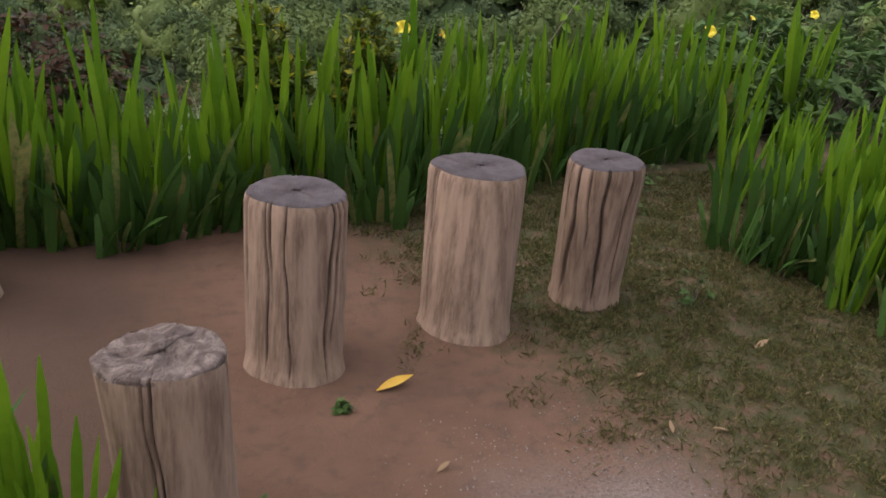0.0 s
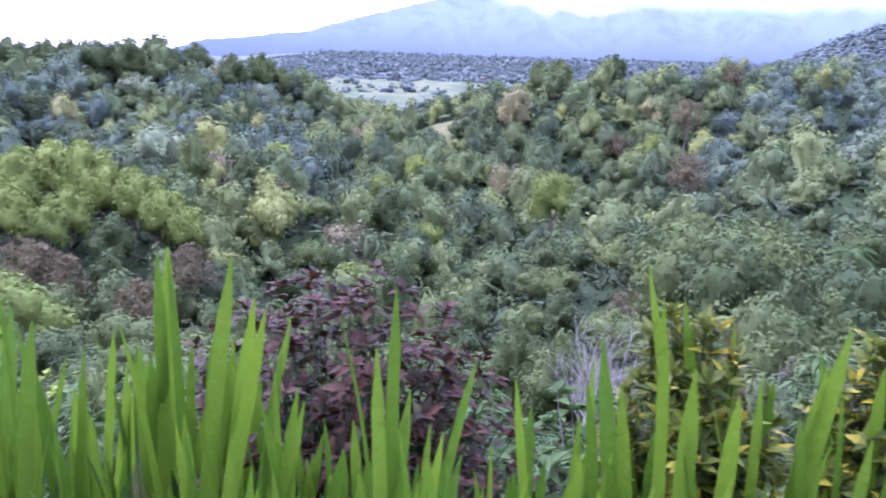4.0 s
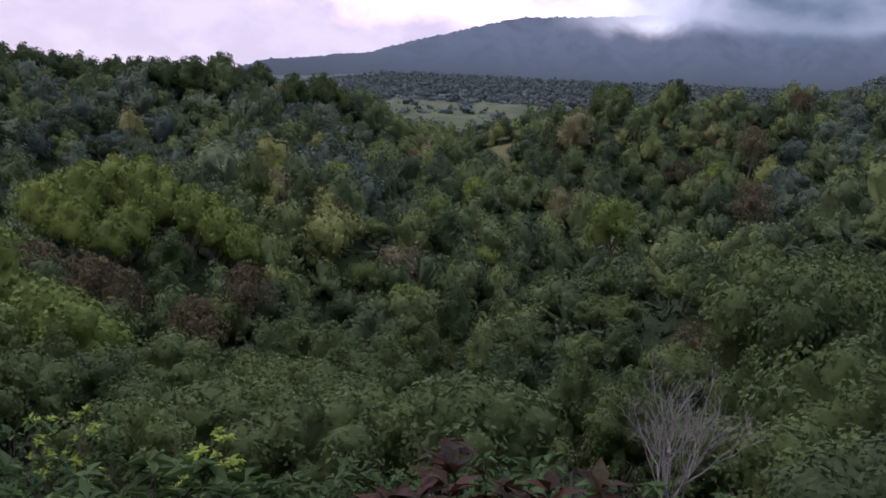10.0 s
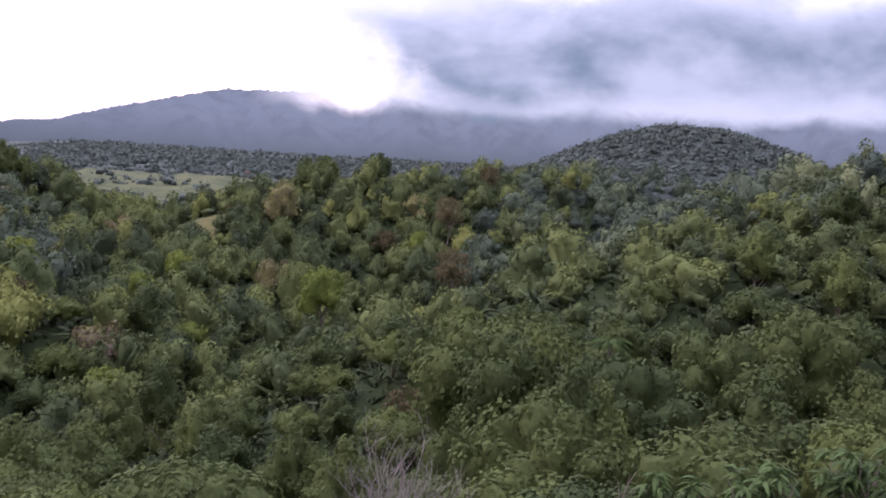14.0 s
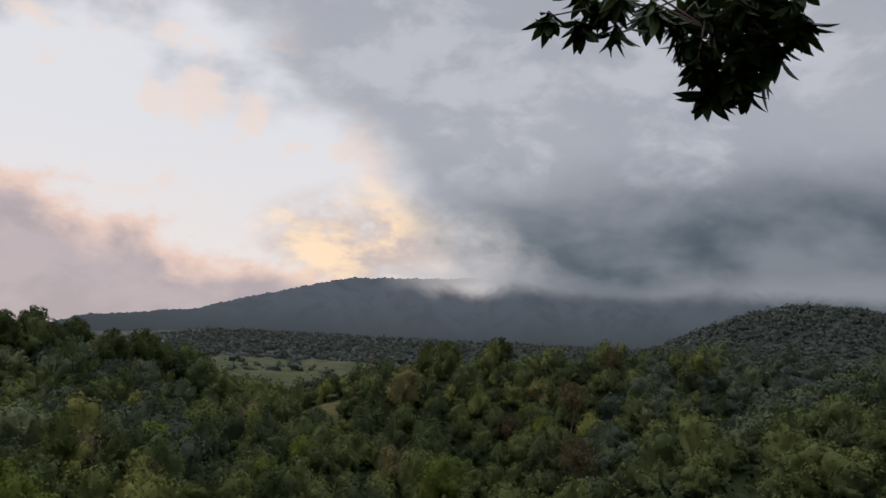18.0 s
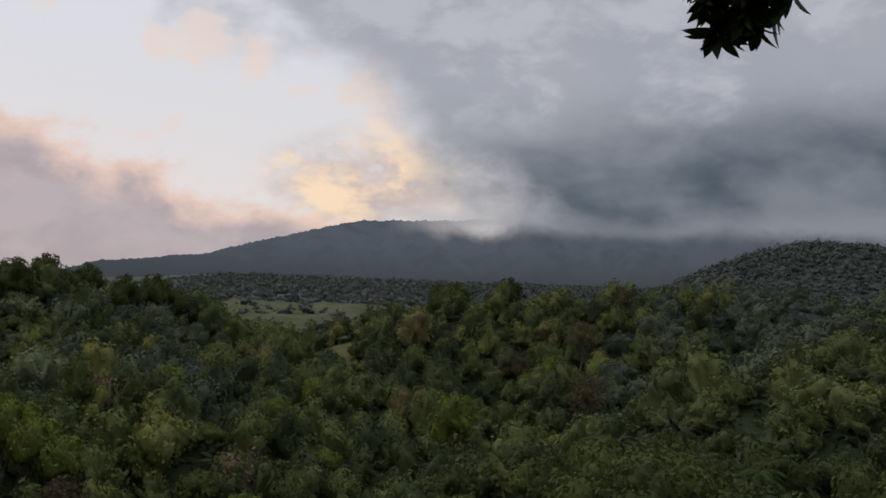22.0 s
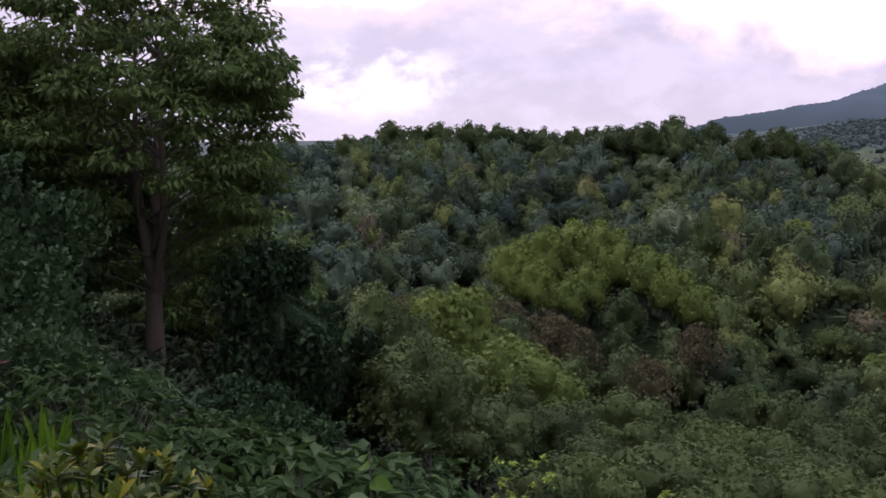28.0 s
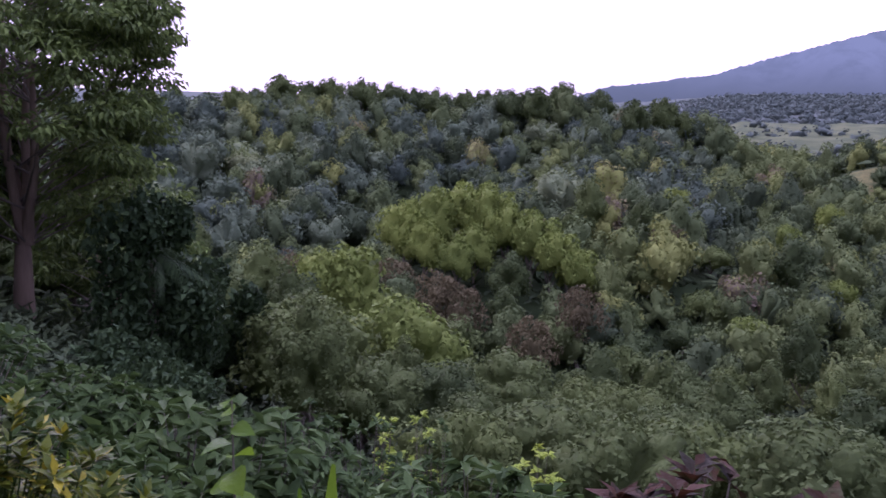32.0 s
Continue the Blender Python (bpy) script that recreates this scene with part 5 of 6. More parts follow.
# ---- the bare tree ----
def bare_tree(x, y, tall, seed, label, reach=1.0):
    rng = np.random.default_rng(seed)
    root = thing("bare_tree", label, "tree", pose(x, y, ground_at(x, y)), "leafless trees")
    trunk, limbs, tips = [], [], []
    pts = [np.array([0, 0, -0.2]), np.array([0.02, 0, tall * 0.13]), np.array([-0.03, 0.02, tall * 0.26])]
    trunk.append(tube(pts, [tall * 0.017, tall * 0.014, tall * 0.012], 8))
    part_mesh("trunk", mesh_from("trunk", *join(*trunk), BARE_WOOD, True), root, "bleached grey trunk")
    for i in range(8):
        a = i * 0.785 + rng.uniform(-0.3, 0.3)
        limb = []
        way = (math.cos(a) * 0.50 * reach, math.sin(a) * 0.50 * reach, 0.9)
        grow(rng, pts[1 + i % 2], way, tall * rng.uniform(0.26, 0.34), tall * 0.0062, 4, limb, tips, 0.28, 3, 0.68, 0.16, 0.52)
        part_mesh("limb", mesh_from("limb", *join(*limb), BARE_WOOD, True), root, "bleached forking limb with thin twigs")
    return root


bare_tree(*polar(3.4, 22.0), 5.4, 141, "leafless bleached tree with many thin twigs on the slope", 0.62)
bare_tree(*polar(-3.2, 21.0), 2.6, 142, "low crooked leafless tree among shrubs", 1.3)
bare_tree(*polar(7.5, 18.0), 1.9, 143, "low crooked leafless tree among shrubs", 1.4)


# ---- the slope just below the hedge: broad-leaved shrubs ----
SLOPE_SHRUBS = np.random.default_rng(150)
for i in range(64):
    az = -64 + 96 * (i + SLOPE_SHRUBS.uniform(0, 1)) / 64
    r = SLOPE_SHRUBS.uniform(3.4, 12.5)
    if -3 < az < 3 and r > 9:
        r = 7
    x, y = polar(az, r)
    if y < 5.5:
        y = 5.6
    # tops keep under the line of sight to the valley
    line = 1.34 - r * math.tan(radians(22.5 - (4.0 if az < -40 else 0) + (1.5 if az > 8 else 0)))
    g = ground_at(x, y)
    h = max(0.45, min(2.2, line - g + SLOPE_SHRUBS.uniform(-0.35, 0.05)))
    w = SLOPE_SHRUBS.uniform(1.0, 1.9)
    pale = i % 4 == 0
    bush("broadleaf_shrub", "dense broad-leaved green shrub on the slope" if not pale else "pale green broad-leaved shrub on the slope", "shrub", x, y, g, w, h, PALE_LEAF if pale else SHRUB, 160 + i, 80, 8, SLOPE_SHRUBS.uniform(0.12, 0.19), SLOPE_SHRUBS.uniform(0.45, 0.7), 0.3, (40, 100), 0.010, "shrubs on the slope")
for i, (az, r, top, w) in enumerate([(-28.4, 11.5, -20.3, 0.9), (-29.5, 12.0, -21.8, 0.9), (-39.2, 14.0, -18.6, 0.7), (-36.4, 14.0, -19.8, 0.8), (-35.2, 13.0, -20.3, 0.9), (-26.8, 11.5, -22.6, 0.8)]):
    x, y = polar(az, r)
    g = ground_at(x, y)
    bush("lime_shrub", "green shrub with bright lime new shoots", "shrub", x, y, g, w, 1.36 + r * math.tan(radians(top)) - g, LIME_LEAF if i != 4 else SHRUB, 240 + i, 70, 9, 0.12, 0.5, 0.3, (35, 95), 0.010, "lime shrubs on the slope")


# ---- sapling with drooping leaves, right of the broken trunk ----
def drooping_sapling(x, y, tall, w, seed):
    rng = np.random.default_rng(seed)
    root = thing("drooping_sapling", "young tree with whorls of long drooping leaves", "tree", pose(x, y, ground_at(x, y)), "drooping saplings")
    out, tips = [], []
    grow(rng, (0, 0, -0.1), (0.05, 0, 1), tall * 0.5, 0.035, 3, out, tips, 0.2, 4, 0.55, 0.3, 0.85)
    part_mesh("branch", mesh_from("branch", *join(*out), BARK, True), root, "slender grey branches")
    c = np.array([p for p, d in tips]) * (w / tall * 1.1, w / tall * 1.1, 1)
    v, f = rosettes(rng, c, np.tile([0, 0, 1.0], (len(c), 1)), 10, leaf(5, 0.24, 0.75, 0.15), 0.17, (55, 105))
    part_mesh("foliage", mesh_from("foliage", v, f, PALE_LEAF, True), root)["kind"] = "stuff"


for az, r, tall, w, seed in ((22.5, 9.5, 3.0, 1.5, 251), (26.5, 9.2, 3.2, 1.8, 252), (31.0, 10.0, 3.6, 2.0, 253), (24.6, 10.3, 2.7, 1.7, 254), (28.6, 10.4, 3.0, 1.7, 255)):
    drooping_sapling(*polar(az, r), tall, w, seed)


# ---- palms ----
def palm(x, y, tall, fronds, length, seed, label, mat=SHRUB, lean=0.0):
    rng = np.random.default_rng(seed)
    root = thing("palm", label, "palm tree", pose(x, y, ground_at(x, y)), "palms on the slopes")
    pts = [(lean * u * u, 0.03 * math.sin(3 * u), -0.2 + (tall + 0.2) * u) for u in np.linspace(0, 1, 7)]
    part_mesh("trunk", mesh_from("trunk", *tube(pts, np.linspace(0.16, 0.10, 7), 9), BARK, True), root, "slim ringed palm trunk")
    top = np.array(pts[-1])
    for i in range(fronds):
        a = i * 2.4
        lift = rng.uniform(-0.2, 0.9)
        spine = np.array([top + np.array([math.cos(a) * length * u, math.sin(a) * length * u, length * (lift * u - (0.55 + 0.5 * lift) * u * u)]) for u in np.linspace(0, 1, 9)])
        out = [tube(spine, np.linspace(0.02, 0.005, 9), 4)]
        k = 22
        u = np.linspace(0.12, 0.99, k)
        at = np.stack([np.interp(u, np.linspace(0, 1, 9), spine[:, j]) for j in range(3)], 1)
        way = unit(np.gradient(at, axis=0))
        side = unit(np.cross(way, (0, 0, 1)))
        for s in (-1, 1):
            d = unit(way * 0.55 + side * s * 0.8 + (0, 0, -0.35))
            out.append(scatter(leaf(2, 0.09, 0.3, 0.1), orient(d, np.tile([0, 0, 1.0], (k, 1))), at, length * 0.30 * np.sin(np.pi * (0.15 + 0.8 * u))))
        part_mesh("frond", mesh_from("frond", *join(*out), mat, True), root)


palm(*polar(24.4, 54), 5.2, 13, 2.1, 261, "coconut palm rising among the trees on the slope")
palm(*polar(17.2, 58), 4.0, 10, 1.8, 262, "small palm half hidden among trees")
palm(*polar(-75.5, 17), 2.6, 11, 1.8, 263, "dark palm among the trees beside the garden", DARK_LEAF)
palm(*polar(-54.5, 23), 3.2, 7, 1.7, 264, "palm with hanging fronds before the tall tree", DARK_LEAF)


# ---- the tall dark tree beside the garden and its neighbours ----
def tall_tree(az, r, base_el, mid, half_w, half_h, seed, label, clumps=150, leaves=110, leaf_len=0.22, mat=TALL_LEAF):
    """A forked trunk; long limbs carry flat sprays of drooping leaves, set through a tall oval crown."""
    x, y = polar(az, r)
    z = 1.36 + r * math.tan(radians(base_el))
    rng = np.random.default_rng(seed)
    root = thing("tall_tree", label, "tree", pose(x, y, z), "tall trees beside the garden")
    foot = ground_at(x, y) - z - 0.3
    fork = mid * 0.22
    stems = []
    trunk = [tube([(0, 0, min(foot, -0.3)), (0.05, 0, fork * 0.5), (0, 0.05, fork)], [0.30, 0.24, 0.20], 9)]
    for k, (dx, dy) in enumerate(((0.9, 0.2), (-1.5, -0.2), (-0.2, 0.9), (0.3, -0.6))):
        up = np.linspace(0, 1, 8)[:, None]
        line = np.array([0, 0.05, fork]) + up * np.array([dx, dy, mid * 0.72 + half_h * 0.3 + k * 0.4]) + np.sin(up * 5 + k) * (0.14, 0.1, 0)
        stems.append(line)
        trunk.append(tube(line, np.linspace(0.15, 0.03, 8), 8))
    part_mesh("trunk", mesh_from("trunk", *join(*trunk), TALL_BARK, True), root, "forked grey-brown trunk")
    d = unit(rng.normal(size=(clumps, 3)))
    c = d * rng.uniform(0.30, 1.0, (clumps, 1)) ** 0.45 * (half_w, half_w, half_h) * 0.93 + (0, 0, mid)
    c[:, 2] += -0.10 * np.hypot(c[:, 0], c[:, 1])
    # the foot of the trunk stands clear of leaves
    side = c[:, 0] * math.cos(radians(az)) - c[:, 1] * math.sin(radians(az))
    ahead = -(c[:, 0] * math.sin(radians(az)) + c[:, 1] * math.cos(radians(az)))
    c = c[~((c[:, 2] < mid * 0.62) & (ahead > -0.5) & (side > -1.5) & (side < 1.1))]
    clumps = len(c)
    rad = rng.uniform(0.38, 0.78, clumps) * half_w / 4.6
    for i, p in enumerate(c):
        if i % 2:
            continue
        line = stems[i // 2 % 4]
        at = line[np.argmin(np.abs(line[:, 2] - (p[2] - 0.8 - 0.25 * np.hypot(*p[:2]))))]
        bow = (at + p) / 2 + rng.normal(size=3) * 0.15 + (0, 0, 0.12)
        part_mesh("limb", mesh_from("limb", *tube([at, bow, p], [0.034, 0.020, 0.008], 5), BARK, True), root)
    m = clumps * leaves
    li = np.repeat(np.arange(clumps), leaves)
    dd = unit(rng.normal(size=(m, 3)))
    place = c[li] + dd * (rng.uniform(0.1, 1.0, (m, 1)) ** 0.5) * rad[li][:, None] * (1.3, 1.3, 0.48)
    place[:, 2] -= 0.22 * (dd[:, 0] ** 2 + dd[:, 1] ** 2) * rad[li]
    out = unit(place - c[li])
    n = unit(out * 0.35 + rng.normal(size=(m, 3)) * 0.4 + (0, 0, 0.8))
    way = unit(out + rng.normal(size=(m, 3)) * 0.5 + (0, 0, -0.45))
    v, f = scatter(blade_leaf(0.42, 0.25), orient(way, n), place, rng.uniform(0.7, 1.3, m) * leaf_len)
    part_mesh("crown", mesh_from("crown", v, f, mat), root, "leaf sprays with gaps of sky between")
    return root


tall_tree(-62.0, 25.0, -11.2, 6.7, 4.5, 5.6, 271, "tall dark broadleaf tree with a forked trunk", 300, 170, 0.215)
tall_tree(-71.0, 27.0, -9.0, 4.2, 4.2, 4.4, 272, "leafy broadleaf tree close behind the tall tree", 110, 100, 0.26)
tall_tree(-79.5, 25.0, -9.0, 5.6, 4.6, 5.2, 273, "leafy broadleaf tree close behind the tall tree", 110, 100, 0.26)
tall_tree(-66.5, 36.0, -8.0, 5.0, 5.0, 4.6, 274, "dark broadleaf tree behind the tall tree", 100, 90, 0.30)
tall_tree(-57.0, 33.0, -14.0, 4.0, 3.6, 3.8, 275, "dark broadleaf tree behind the tall tree", 90, 90, 0.30)


def creeper_mound(az, r, w, h, seed, sink=0.2):
    x, y = polar(az, r)
    rng = np.random.default_rng(seed)
    root = thing("creeper_mound", "dark creepers hanging over bushes and trunks", "creeper", pose(x, y, ground_at(x, y) - sink), "creepers under the tall trees")
    c, rad = lobes_of(rng, 9, 1.0, 1.3, 0.1)
    m = 5200
    li = rng.integers(0, 9, m)
    d = unit(rng.normal(size=(m, 3)))
    p = (c[li] + d * rad[li][:, None] * 1.25 * rng.uniform(0.45, 1.0, (m, 1))) * (w, w, h)
    n = unit(d + rng.normal(size=(m, 3)) * 0.5)
    hang = unit(rng.normal(size=(m, 3)) * 0.6 + (0, 0, -0.8))
    v, f = scatter(blade_leaf(0.6, 0.25), orient(hang, n), p, rng.uniform(0.0065, 0.013, m) * r)
    part_mesh("foliage", mesh_from("foliage", v, f, DARK_LEAF), root)["kind"] = "stuff"
for i, (az, r, w, h) in enumerate([(-53.8, 22, 4.0, 6.0), (-52.0, 25, 4.5, 5.0), (-70.0, 22, 4.5, 3.4), (-72.0, 19, 6.0, 4.5), (-79.0, 18, 6.0, 4.5), (-57.0, 16, 2.6, 1.3), (-48.5, 27, 4.5, 3.6), (-73.0, 13, 4.0, 2.4), (-76.0, 12, 4.5, 2.6), (-84.0, 13, 5, 3.0), (-56.0, 13, 3.2, 1.0), (-69.0, 9.5, 2.4, 1.2), (-72.5, 8.0, 2.6, 1.6), (-80.0, 8.0, 2.8, 1.8)]):
    creeper_mound(az, r, w, h, 281 + i)


for i, (x, y, w, h) in enumerate([(-5.2, 4.6, 1.4, 0.55), (-6.3, 5.4, 1.8, 0.75), (-4.0, 6.0, 1.3, 0.5), (-3.0, 6.1, 1.2, 0.5), (-5.6, 6.6, 1.6, 0.8), (-7.5, 4.8, 2.0, 0.9), (-7.2, 6.6, 2.0, 0.9), (-3.3, 5.3, 0.9, 0.4)]):
    bush("ground_shrub", "low leafy green shrub past the hedge's end", "shrub", x, y, ground_at(x, y), w, h, SHRUB, 400 + i, 120, 9, 0.10, 0.45, 0.25, (35, 95), 0.006, "low shrubs past the hedge")

for i, (x, y, w, h) in enumerate([(4.0, 5.9, 1.2, 0.6), (4.9, 5.9, 1.3, 0.6), (5.7, 6.5, 1.5, 0.8), (4.6, 6.7, 1.4, 0.9), (5.3, 7.2, 1.6, 1.0), (6.4, 6.3, 1.6, 0.9), (6.3, 5.4, 1.5, 0.7), (5.4, 5.0, 1.2, 0.55)]):
    bush("ground_shrub", "leafy light green shrub beside the hedge's end", "shrub", x, y, ground_at(x, y) - 0.03, w, h, PALE_LEAF if i % 2 else SHRUB, 420 + i, 110, 9, 0.11, 0.5, 0.25, (35, 95), 0.006, "low shrubs past the hedge")

# ---- cordyline at the hedge's end ----
def cordyline(x, y, tall, seed, label, mat=PINK_LEAF, size=1.0):
    rng = np.random.default_rng(seed)
    root = thing("cordyline", label, "shrub", pose(x, y, ground_at(x, y)), "cordylines")
    for i in range(6):
        a = i * 1.7
        foot, top = np.array([0.03 * math.cos(a), 0.03 * math.sin(a), -0.05]), np.array([0.10 * math.cos(a), 0.10 * math.sin(a), tall * rng.uniform(0.62, 0.85)])
        part_mesh("cane", mesh_from("cane", *tube([foot, (foot + top) / 2, top], [0.012, 0.011, 0.010], 6), BARK, True), root, "thin brown cane")
        for k in range(26):
            u = k / 26
            d = unit(np.array([[math.cos(k * 2.4 + i) * (0.30 + 0.35 * (1 - u)), math.sin(k * 2.4 + i) * (0.30 + 0.35 * (1 - u)), 0.45 + 0.9 * u]]))
            p = top + np.array([0, 0, (u - 0.75) * 0.26])
            v, f = scatter(leaf(4, 0.25, 0.22, 0.2), orient(d, np.array([[0, 0, 1.0]]) - d * 0.4), p[None], np.array([rng.uniform(0.17, 0.27) * size]))
            part_mesh("leaf", mesh_from("leaf", v, f, mat if rng.random() < 0.88 else IRIS_DARK, True), root)


cordyline(-4.52, 5.45, 0.92, 301, "crimson-pink cordyline with strap leaves beside the iris")
cordyline(5.59, 6.08, 0.98, 302, "dusty maroon cordyline at the far end of the hedge", RED_LEAF, 0.75)


# ---- mango branch that hangs into view ----
def mango_tree():
    rng = np.random.default_rng(310)
    root = thing("mango_tree", "mango tree behind the garden with one low hanging branch", "tree", pose(4.6, -1.4, 0))
    o = np.array([4.6, -1.4, 0])
    part_mesh("trunk", mesh_from("trunk", *tube([(0, 0, -0.2), (0.1, 0.1, 1.6), (0.0, 0.2, 3.4), (-0.2, 0.4, 5.4)], [0.30, 0.24, 0.20, 0.15], 12), BARK, True), root, "rough dark trunk")
    hub = np.array(polar(14.5, 4.1) + (3.05,)) - o
    mid = np.array([2.6, 5.6, 5.0]) - o
    limb = tube([(-0.1, 0.3, 4.6), (mid + (0, 0.3, 5.4)) / 2 + (0.4, 0, 0.35), mid, (mid + hub) / 2 + (0, 0, 0.35), hub], [0.09, 0.07, 0.05, 0.03, 0.014], 8)
    part_mesh("limb", mesh_from("limb", *limb, BARK, True), root, "long arching limb")
    pts, ways = [], []
    for az, el, r in ((3.0, 23.5, 4.2), (5.0, 23.0, 4.1), (7.6, 22.6, 4.1), (9.6, 23.6, 4.2), (11.6, 23.0, 4.0), (13.0, 20.6, 4.0), (14.2, 19.6, 4.05), (15.4, 19.6, 4.0), (16.4, 20.6, 4.1), (17.6, 21.6, 4.0), (18.6, 23.0, 4.15), (15.0, 22.4, 4.1), (13.2, 24.0, 4.2), (16.6, 24.0, 4.0), (19.2, 24.6, 4.1), (14.0, 21.6, 4.1), (16.8, 22.4, 4.05), (18.2, 20.8, 4.1), (17.4, 19.4, 4.1), (13.6, 18.6, 4.05), (16.2, 18.8, 4.1), (12.0, 21.8, 4.1), (6.4, 24.2, 4.1), (19.6, 22.4, 4.1)):
        az += 0.6
        x, y = polar(az, r)
        p = np.array([x, y, 1.36 + r * math.tan(radians(el + 0.15))]) - o
        out = tube([hub, (hub + p) / 2 + (0, 0, 0.12), p], [0.008, 0.006, 0.004], 5)
        part_mesh("twig", mesh_from("twig", *out, BARK, True), root, "drooping twig")
        pts.append(p)
        ways.append((rng.normal(0, 0.3), rng.normal(0, 0.3), -0.6))
    for p, w in list(zip(pts, ways)) + [(q + rng.normal(0, 0.07, 3) + (0, 0, 0.09), w) for q, w in zip(pts, ways)]:
        v, f = rosettes(rng, p[None], np.array([w]), 20, leaf(5, 0.31, 0.12, 0.2), 0.15, (10, 75))
        part_mesh("leaf_whorl", mesh_from("leaf_whorl", v, f, MANGO_LEAF, True), root, "whorl of long pointed leaves")


mango_tree()


# ---- houses ----
ROOF = material("rusty_roof", lambda t, b: mix(t, noise_tex(t, obj(t), 1.5, 6.0), (0.09, 0.050, 0.038), (0.17, 0.115, 0.092)), 0.8, 0.2)
WALL = material("pale_house_wall", lambda t, b: mix(t, noise_tex(t, obj(t), 2.0, 5.0), (0.16, 0.145, 0.13), (0.26, 0.24, 0.215)), 0.85, 0.2)
DARK_PANE = material("dark_window", lambda t, b: (0.03, 0.032, 0.035), 0.15, 0.5)


def box(bm, sx, sy, sz, at):
    bmesh.ops.create_cube(bm, size=1.0, matrix=Matrix.Translation(at) @ Matrix.Diagonal((sx, sy, sz, 1)))


def house(az, r, z, w, d, h, turn, label):
    x, y = polar(az, r)
    root = thing("house", label, "house", pose(x, y, z, 0, 0, turn), "houses on the ridges")
    bm = bmesh.new()
    box(bm, w, d, h + 3.0, (0, 0, h / 2 - 1.5))
    part("wall", bm, WALL, root, "pale plastered wall")
    bm = bmesh.new()
    rise = w * 0.22
    vs = [bm.verts.new(c) for c in ((-w * 0.6, -d * 0.65, h - 0.1), (w * 0.6, -d * 0.65, h - 0.1), (w * 0.6, d * 0.65, h - 0.1), (-w * 0.6, d * 0.65, h - 0.1), (-w * 0.3, 0, h + rise), (w * 0.3, 0, h + rise))]
    for q in ((0, 1, 5, 4), (2, 3, 4, 5), (1, 2, 5), (3, 0, 4), (3, 2, 1, 0)):
        bm.faces.new([vs[i] for i in q])
    part("roof", bm, ROOF, root, "hipped red-brown roof")
    for k in (-0.28, 0.28):
        bm = bmesh.new()
        box(bm, w * 0.16, 0.12, h * 0.42, (k * w, -d / 2 - 0.03, h * 0.55))
        part("window", bm, DARK_PANE, root, "dark window")
    bm = bmesh.new()
    box(bm, w * 0.14, 0.12, h * 0.7, (0, -d / 2 - 0.03, h * 0.35))
    part("door", bm, BARK, root, "brown door")


for az, r, el, w, d, h, turn in ((32.6, 122, 2.5, 4.0, 3.5, 1.6, 40), (36.8, 122, 3.5, 5, 4, 1.8, 55), (38.6, 120, 3.8, 4.5, 4, 1.8, 50), (42.2, 120, 5.2, 5, 4, 2.2, 48)):
    house(az, r, 1.36 + r * math.tan(radians(el)), w, d, h, -turn, "pale house with a red-brown hipped roof on the hill")
for az, r, el, w in ((-7.3, 380, 0.75, 2.6), (-18.1, 300, -0.45, 2.2)):
    house(az, r, 1.36 + r * math.tan(radians(el)), w, w * 0.7, w * 0.4, 10, "small white hut far off on the plateau")


# ---- small things on the ground ----
def fallen_leaf(x, y, size, turn, mat, label):
    ob = part_mesh("fallen_leaf", mesh_from("fallen_leaf", *(lambda p: (p[0] * size, p[1]))(leaf(8, 0.26, -0.10, 0.25)), mat, True), None, label, pose(x, y, ground_at(x, y) + 0.008, 6, -4, turn))
    sol = ob.modifiers.new("thickness", "SOLIDIFY")
    sol.thickness = 0.0015
    tagged(ob, label, "leaf", "fallen leaves")


GOLD = material("golden_dry_leaf", lambda t, b: mix(t, noise_tex(t, obj(t), 20.0, 4.0), (0.30, 0.15, 0.014), (0.46, 0.26, 0.026)), 0.55, 0.3)
DRY = material("tan_dry_leaf", lambda t, b: mix(t, noise_tex(t, obj(t), 20.0, 4.0), (0.11, 0.062, 0.034), (0.20, 0.125, 0.068)), 0.7, 0.2)
fallen_leaf(0.69, 3.16, 0.125, 14, GOLD, "bright yellow fallen leaf on bare soil")
for x, y, size, turn in ((0.62, 4.05, 0.06, 40), (1.45, 2.75, 0.05, 70), (1.62, 2.72, 0.05, 160), (2.02, 3.12, 0.08, 20), (1.05, 3.78, 0.05, 100), (0.74, 2.75, 0.05, 30), (1.5, 3.05, 0.04, 10), (0.2, 3.6, 0.05, 80)):
    fallen_leaf(x, y, size, turn, DRY, "small tan dry leaf on the ground")
for i, (x, y, w, h) in enumerate([(0.57, 3.09, 0.035, 0.02), (1.14, 3.42, 0.07, 0.06), (0.27, 2.62, 0.14, 0.09), (0.0, 2.75, 0.12, 0.08), (2.02, 3.5, 0.2, 0.14), (1.32, 4.25, 0.14, 0.09), (2.3, 4.4, 0.2, 0.16), (2.55, 4.7, 0.2, 0.18)]):
    bush("weed", "small green weed on the trodden soil", "weed", x, y, 0.0, w, h, SHRUB, 330 + i, 14, 6, 0.025, 0.6, 0.2, (40, 95), 0.0015, "weeds on the soil")


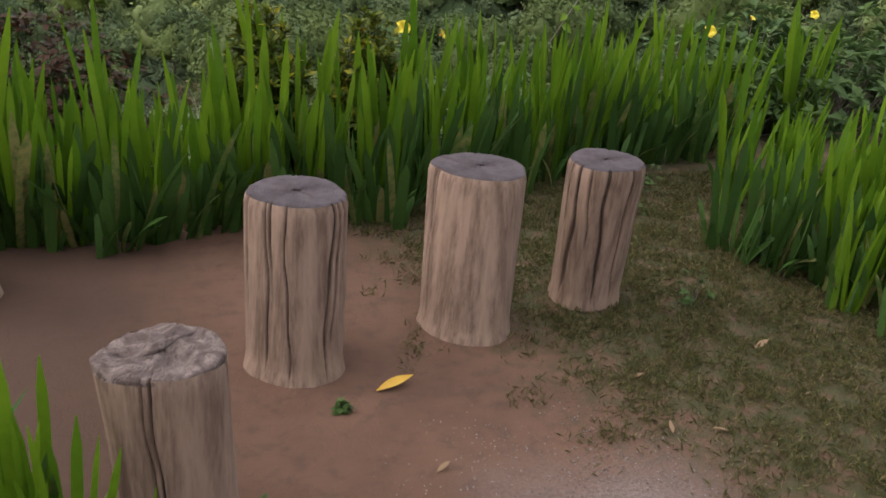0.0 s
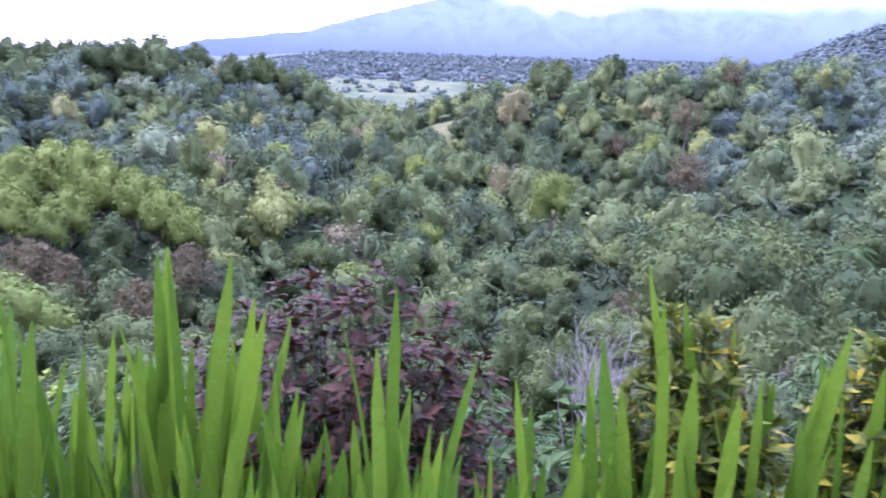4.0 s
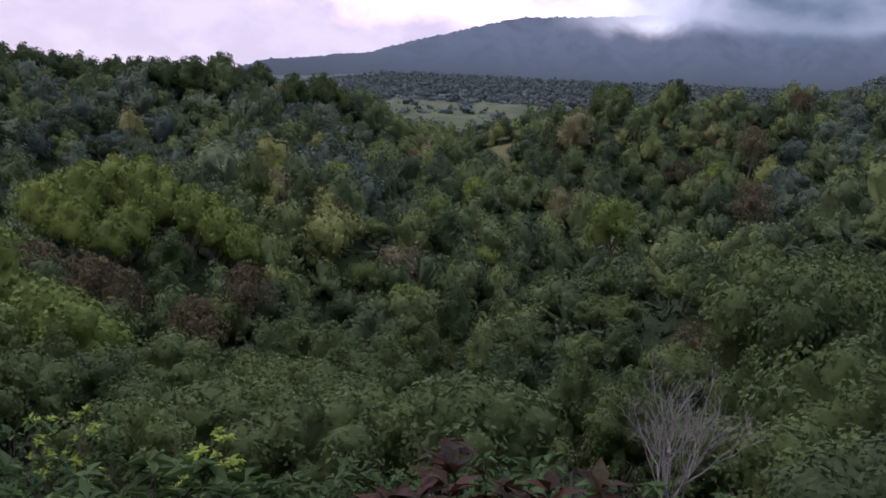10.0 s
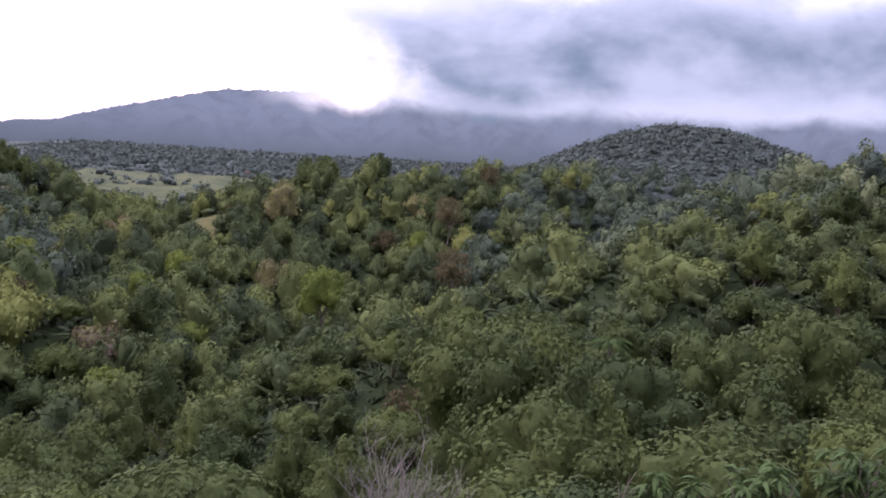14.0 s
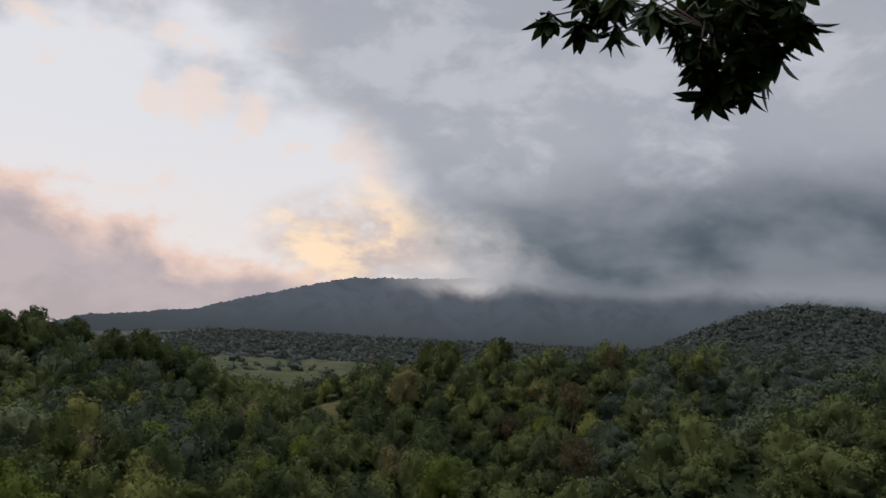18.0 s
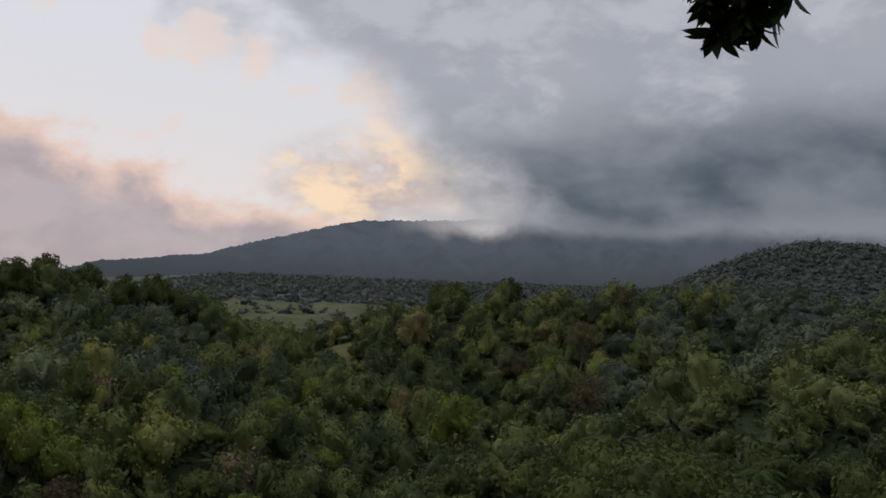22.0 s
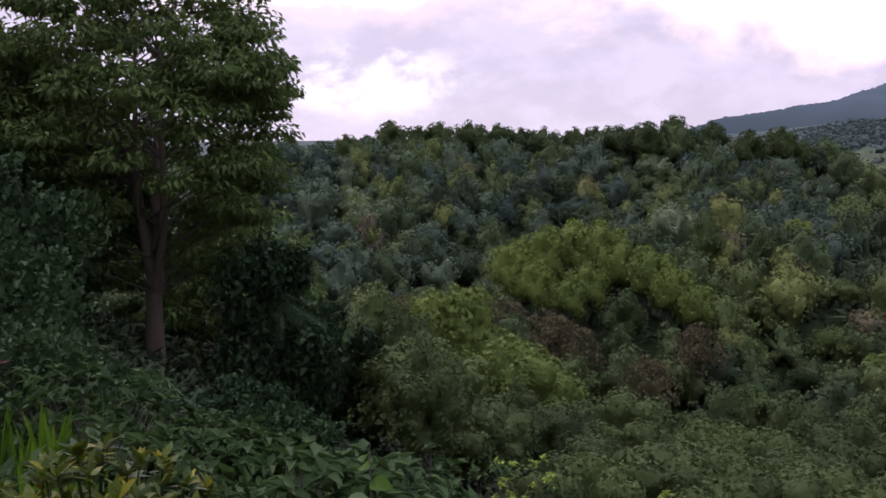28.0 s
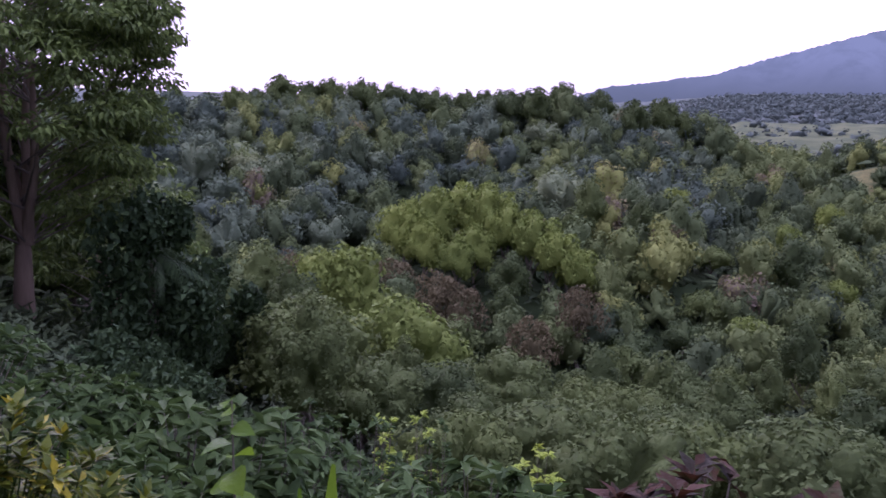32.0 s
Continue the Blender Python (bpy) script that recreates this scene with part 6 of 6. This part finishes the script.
def turf():
    rng = np.random.default_rng(350)
    n = 320000
    x, y = rng.uniform(0.8, 4.2, n), rng.uniform(1.4, 5.0, n)
    edge = x + 0.25 * (y - 3.2) + hum(x, y, 0.5, 9) * 0.22 + hum(x, y, 0.15, 10) * 0.12
    grit = (y < 2.75) & (x < 1.4)
    keep = rng.random(n) < np.clip((edge - 1.05) / 0.7, 0, 1) * np.where(grit, 0.15, 1.0) * np.clip(0.55 + hum(x, y, 0.3, 12) * 0.5, 0.1, 1)
    thin = np.clip((4.2 - x) / 0.9 + hum(x, y, 0.5, 18) * 0.2, 0, 1) * np.clip((y - 1.4) / 0.7 + hum(x, y, 0.4, 19) * 0.2, 0, 1)
    keep &= rng.random(n) < thin
    x, y = x[keep], y[keep]
    m = len(x)
    d = unit(np.stack([rng.normal(0, 0.7, m), rng.normal(0, 0.7, m), rng.uniform(0.25, 1.0, m)], 1))
    v, f = scatter(blade_leaf(0.12, 0.2, 0.03), orient(d, unit(rng.normal(size=(m, 3)))), np.stack([x, y, np.zeros(m)], 1), rng.uniform(0.012, 0.036, m))
    grass = leaf_material("turf_blades", (0.046, 0.045, 0.015), (0.094, 0.090, 0.028), (0.190, 0.138, 0.070), "object", 0.6, 0.3, 0.95, 30.0)
    tagged(part_mesh("turf", mesh_from("turf", v, f, grass)), "short worn green and straw turf blades", "grass", kind="stuff")


def pebbles():
    rng = np.random.default_rng(360)
    n = 9500
    x, y = rng.uniform(0.5, 2.3, n), rng.uniform(1.9, 3.0, n)
    keep = rng.random(n) < np.clip((2.95 - y + 0.2 * hum(x, y, 0.5, 13)) / 0.35, 0, 1) * np.clip((x - 0.6) / 0.35, 0, 1) * np.clip((1.7 - x) / 0.4, 0, 1)
    x, y = x[keep], y[keep]
    extra = 70
    x, y = np.concatenate([x, rng.uniform(-0.3, 1.6, extra)]), np.concatenate([y, rng.uniform(2.2, 4.4, extra)])
    v, f = scatter((PEBBLE[0] * (1, 0.8, 0.55), PEBBLE[1]), rotations(rng, len(x), 2.0), np.stack([x, y, np.full(len(x), 0.001)], 1), rng.uniform(0.0013, 0.0042, len(x)))
    stone = material("grit", lambda t, b: ramp(t, t.nodes.new("ShaderNodeNewGeometry").outputs["Random Per Island"], (0.0, (0.075, 0.052, 0.045)), (0.7, (0.14, 0.104, 0.092)), (1.0, (0.19, 0.150, 0.134))), 0.85, 0.25)
    tagged(part_mesh("grit", mesh_from("grit", v, f, stone)), "pinkish grit and small pebbles on the path", "gravel", kind="stuff")


def rough_grass():
    rng = np.random.default_rng(370)
    n = 16000
    x, y = rng.uniform(-11, -2.0, n), rng.uniform(3.2, 7.0, n)
    keep = y > 4.75 - 0.15 * (-x - 2.0)
    x, y = x[keep], y[keep]
    m = len(x)
    d = unit(np.stack([rng.normal(0, 0.45, m), rng.normal(0, 0.45, m), rng.uniform(0.5, 1.0, m)], 1))
    v, f = scatter(blade_leaf(0.09, 0.25, 0.02), orient(d, unit(rng.normal(size=(m, 3)))), np.stack([x, y, height(x, y)], 1), rng.uniform(0.10, 0.30, m))
    tagged(part_mesh("rough_grass", mesh_from("rough_grass", v, f, IRIS_DARK)), "rough bright green grass past the hedge's end", "grass", kind="stuff")


turf()
pebbles()
rough_grass()
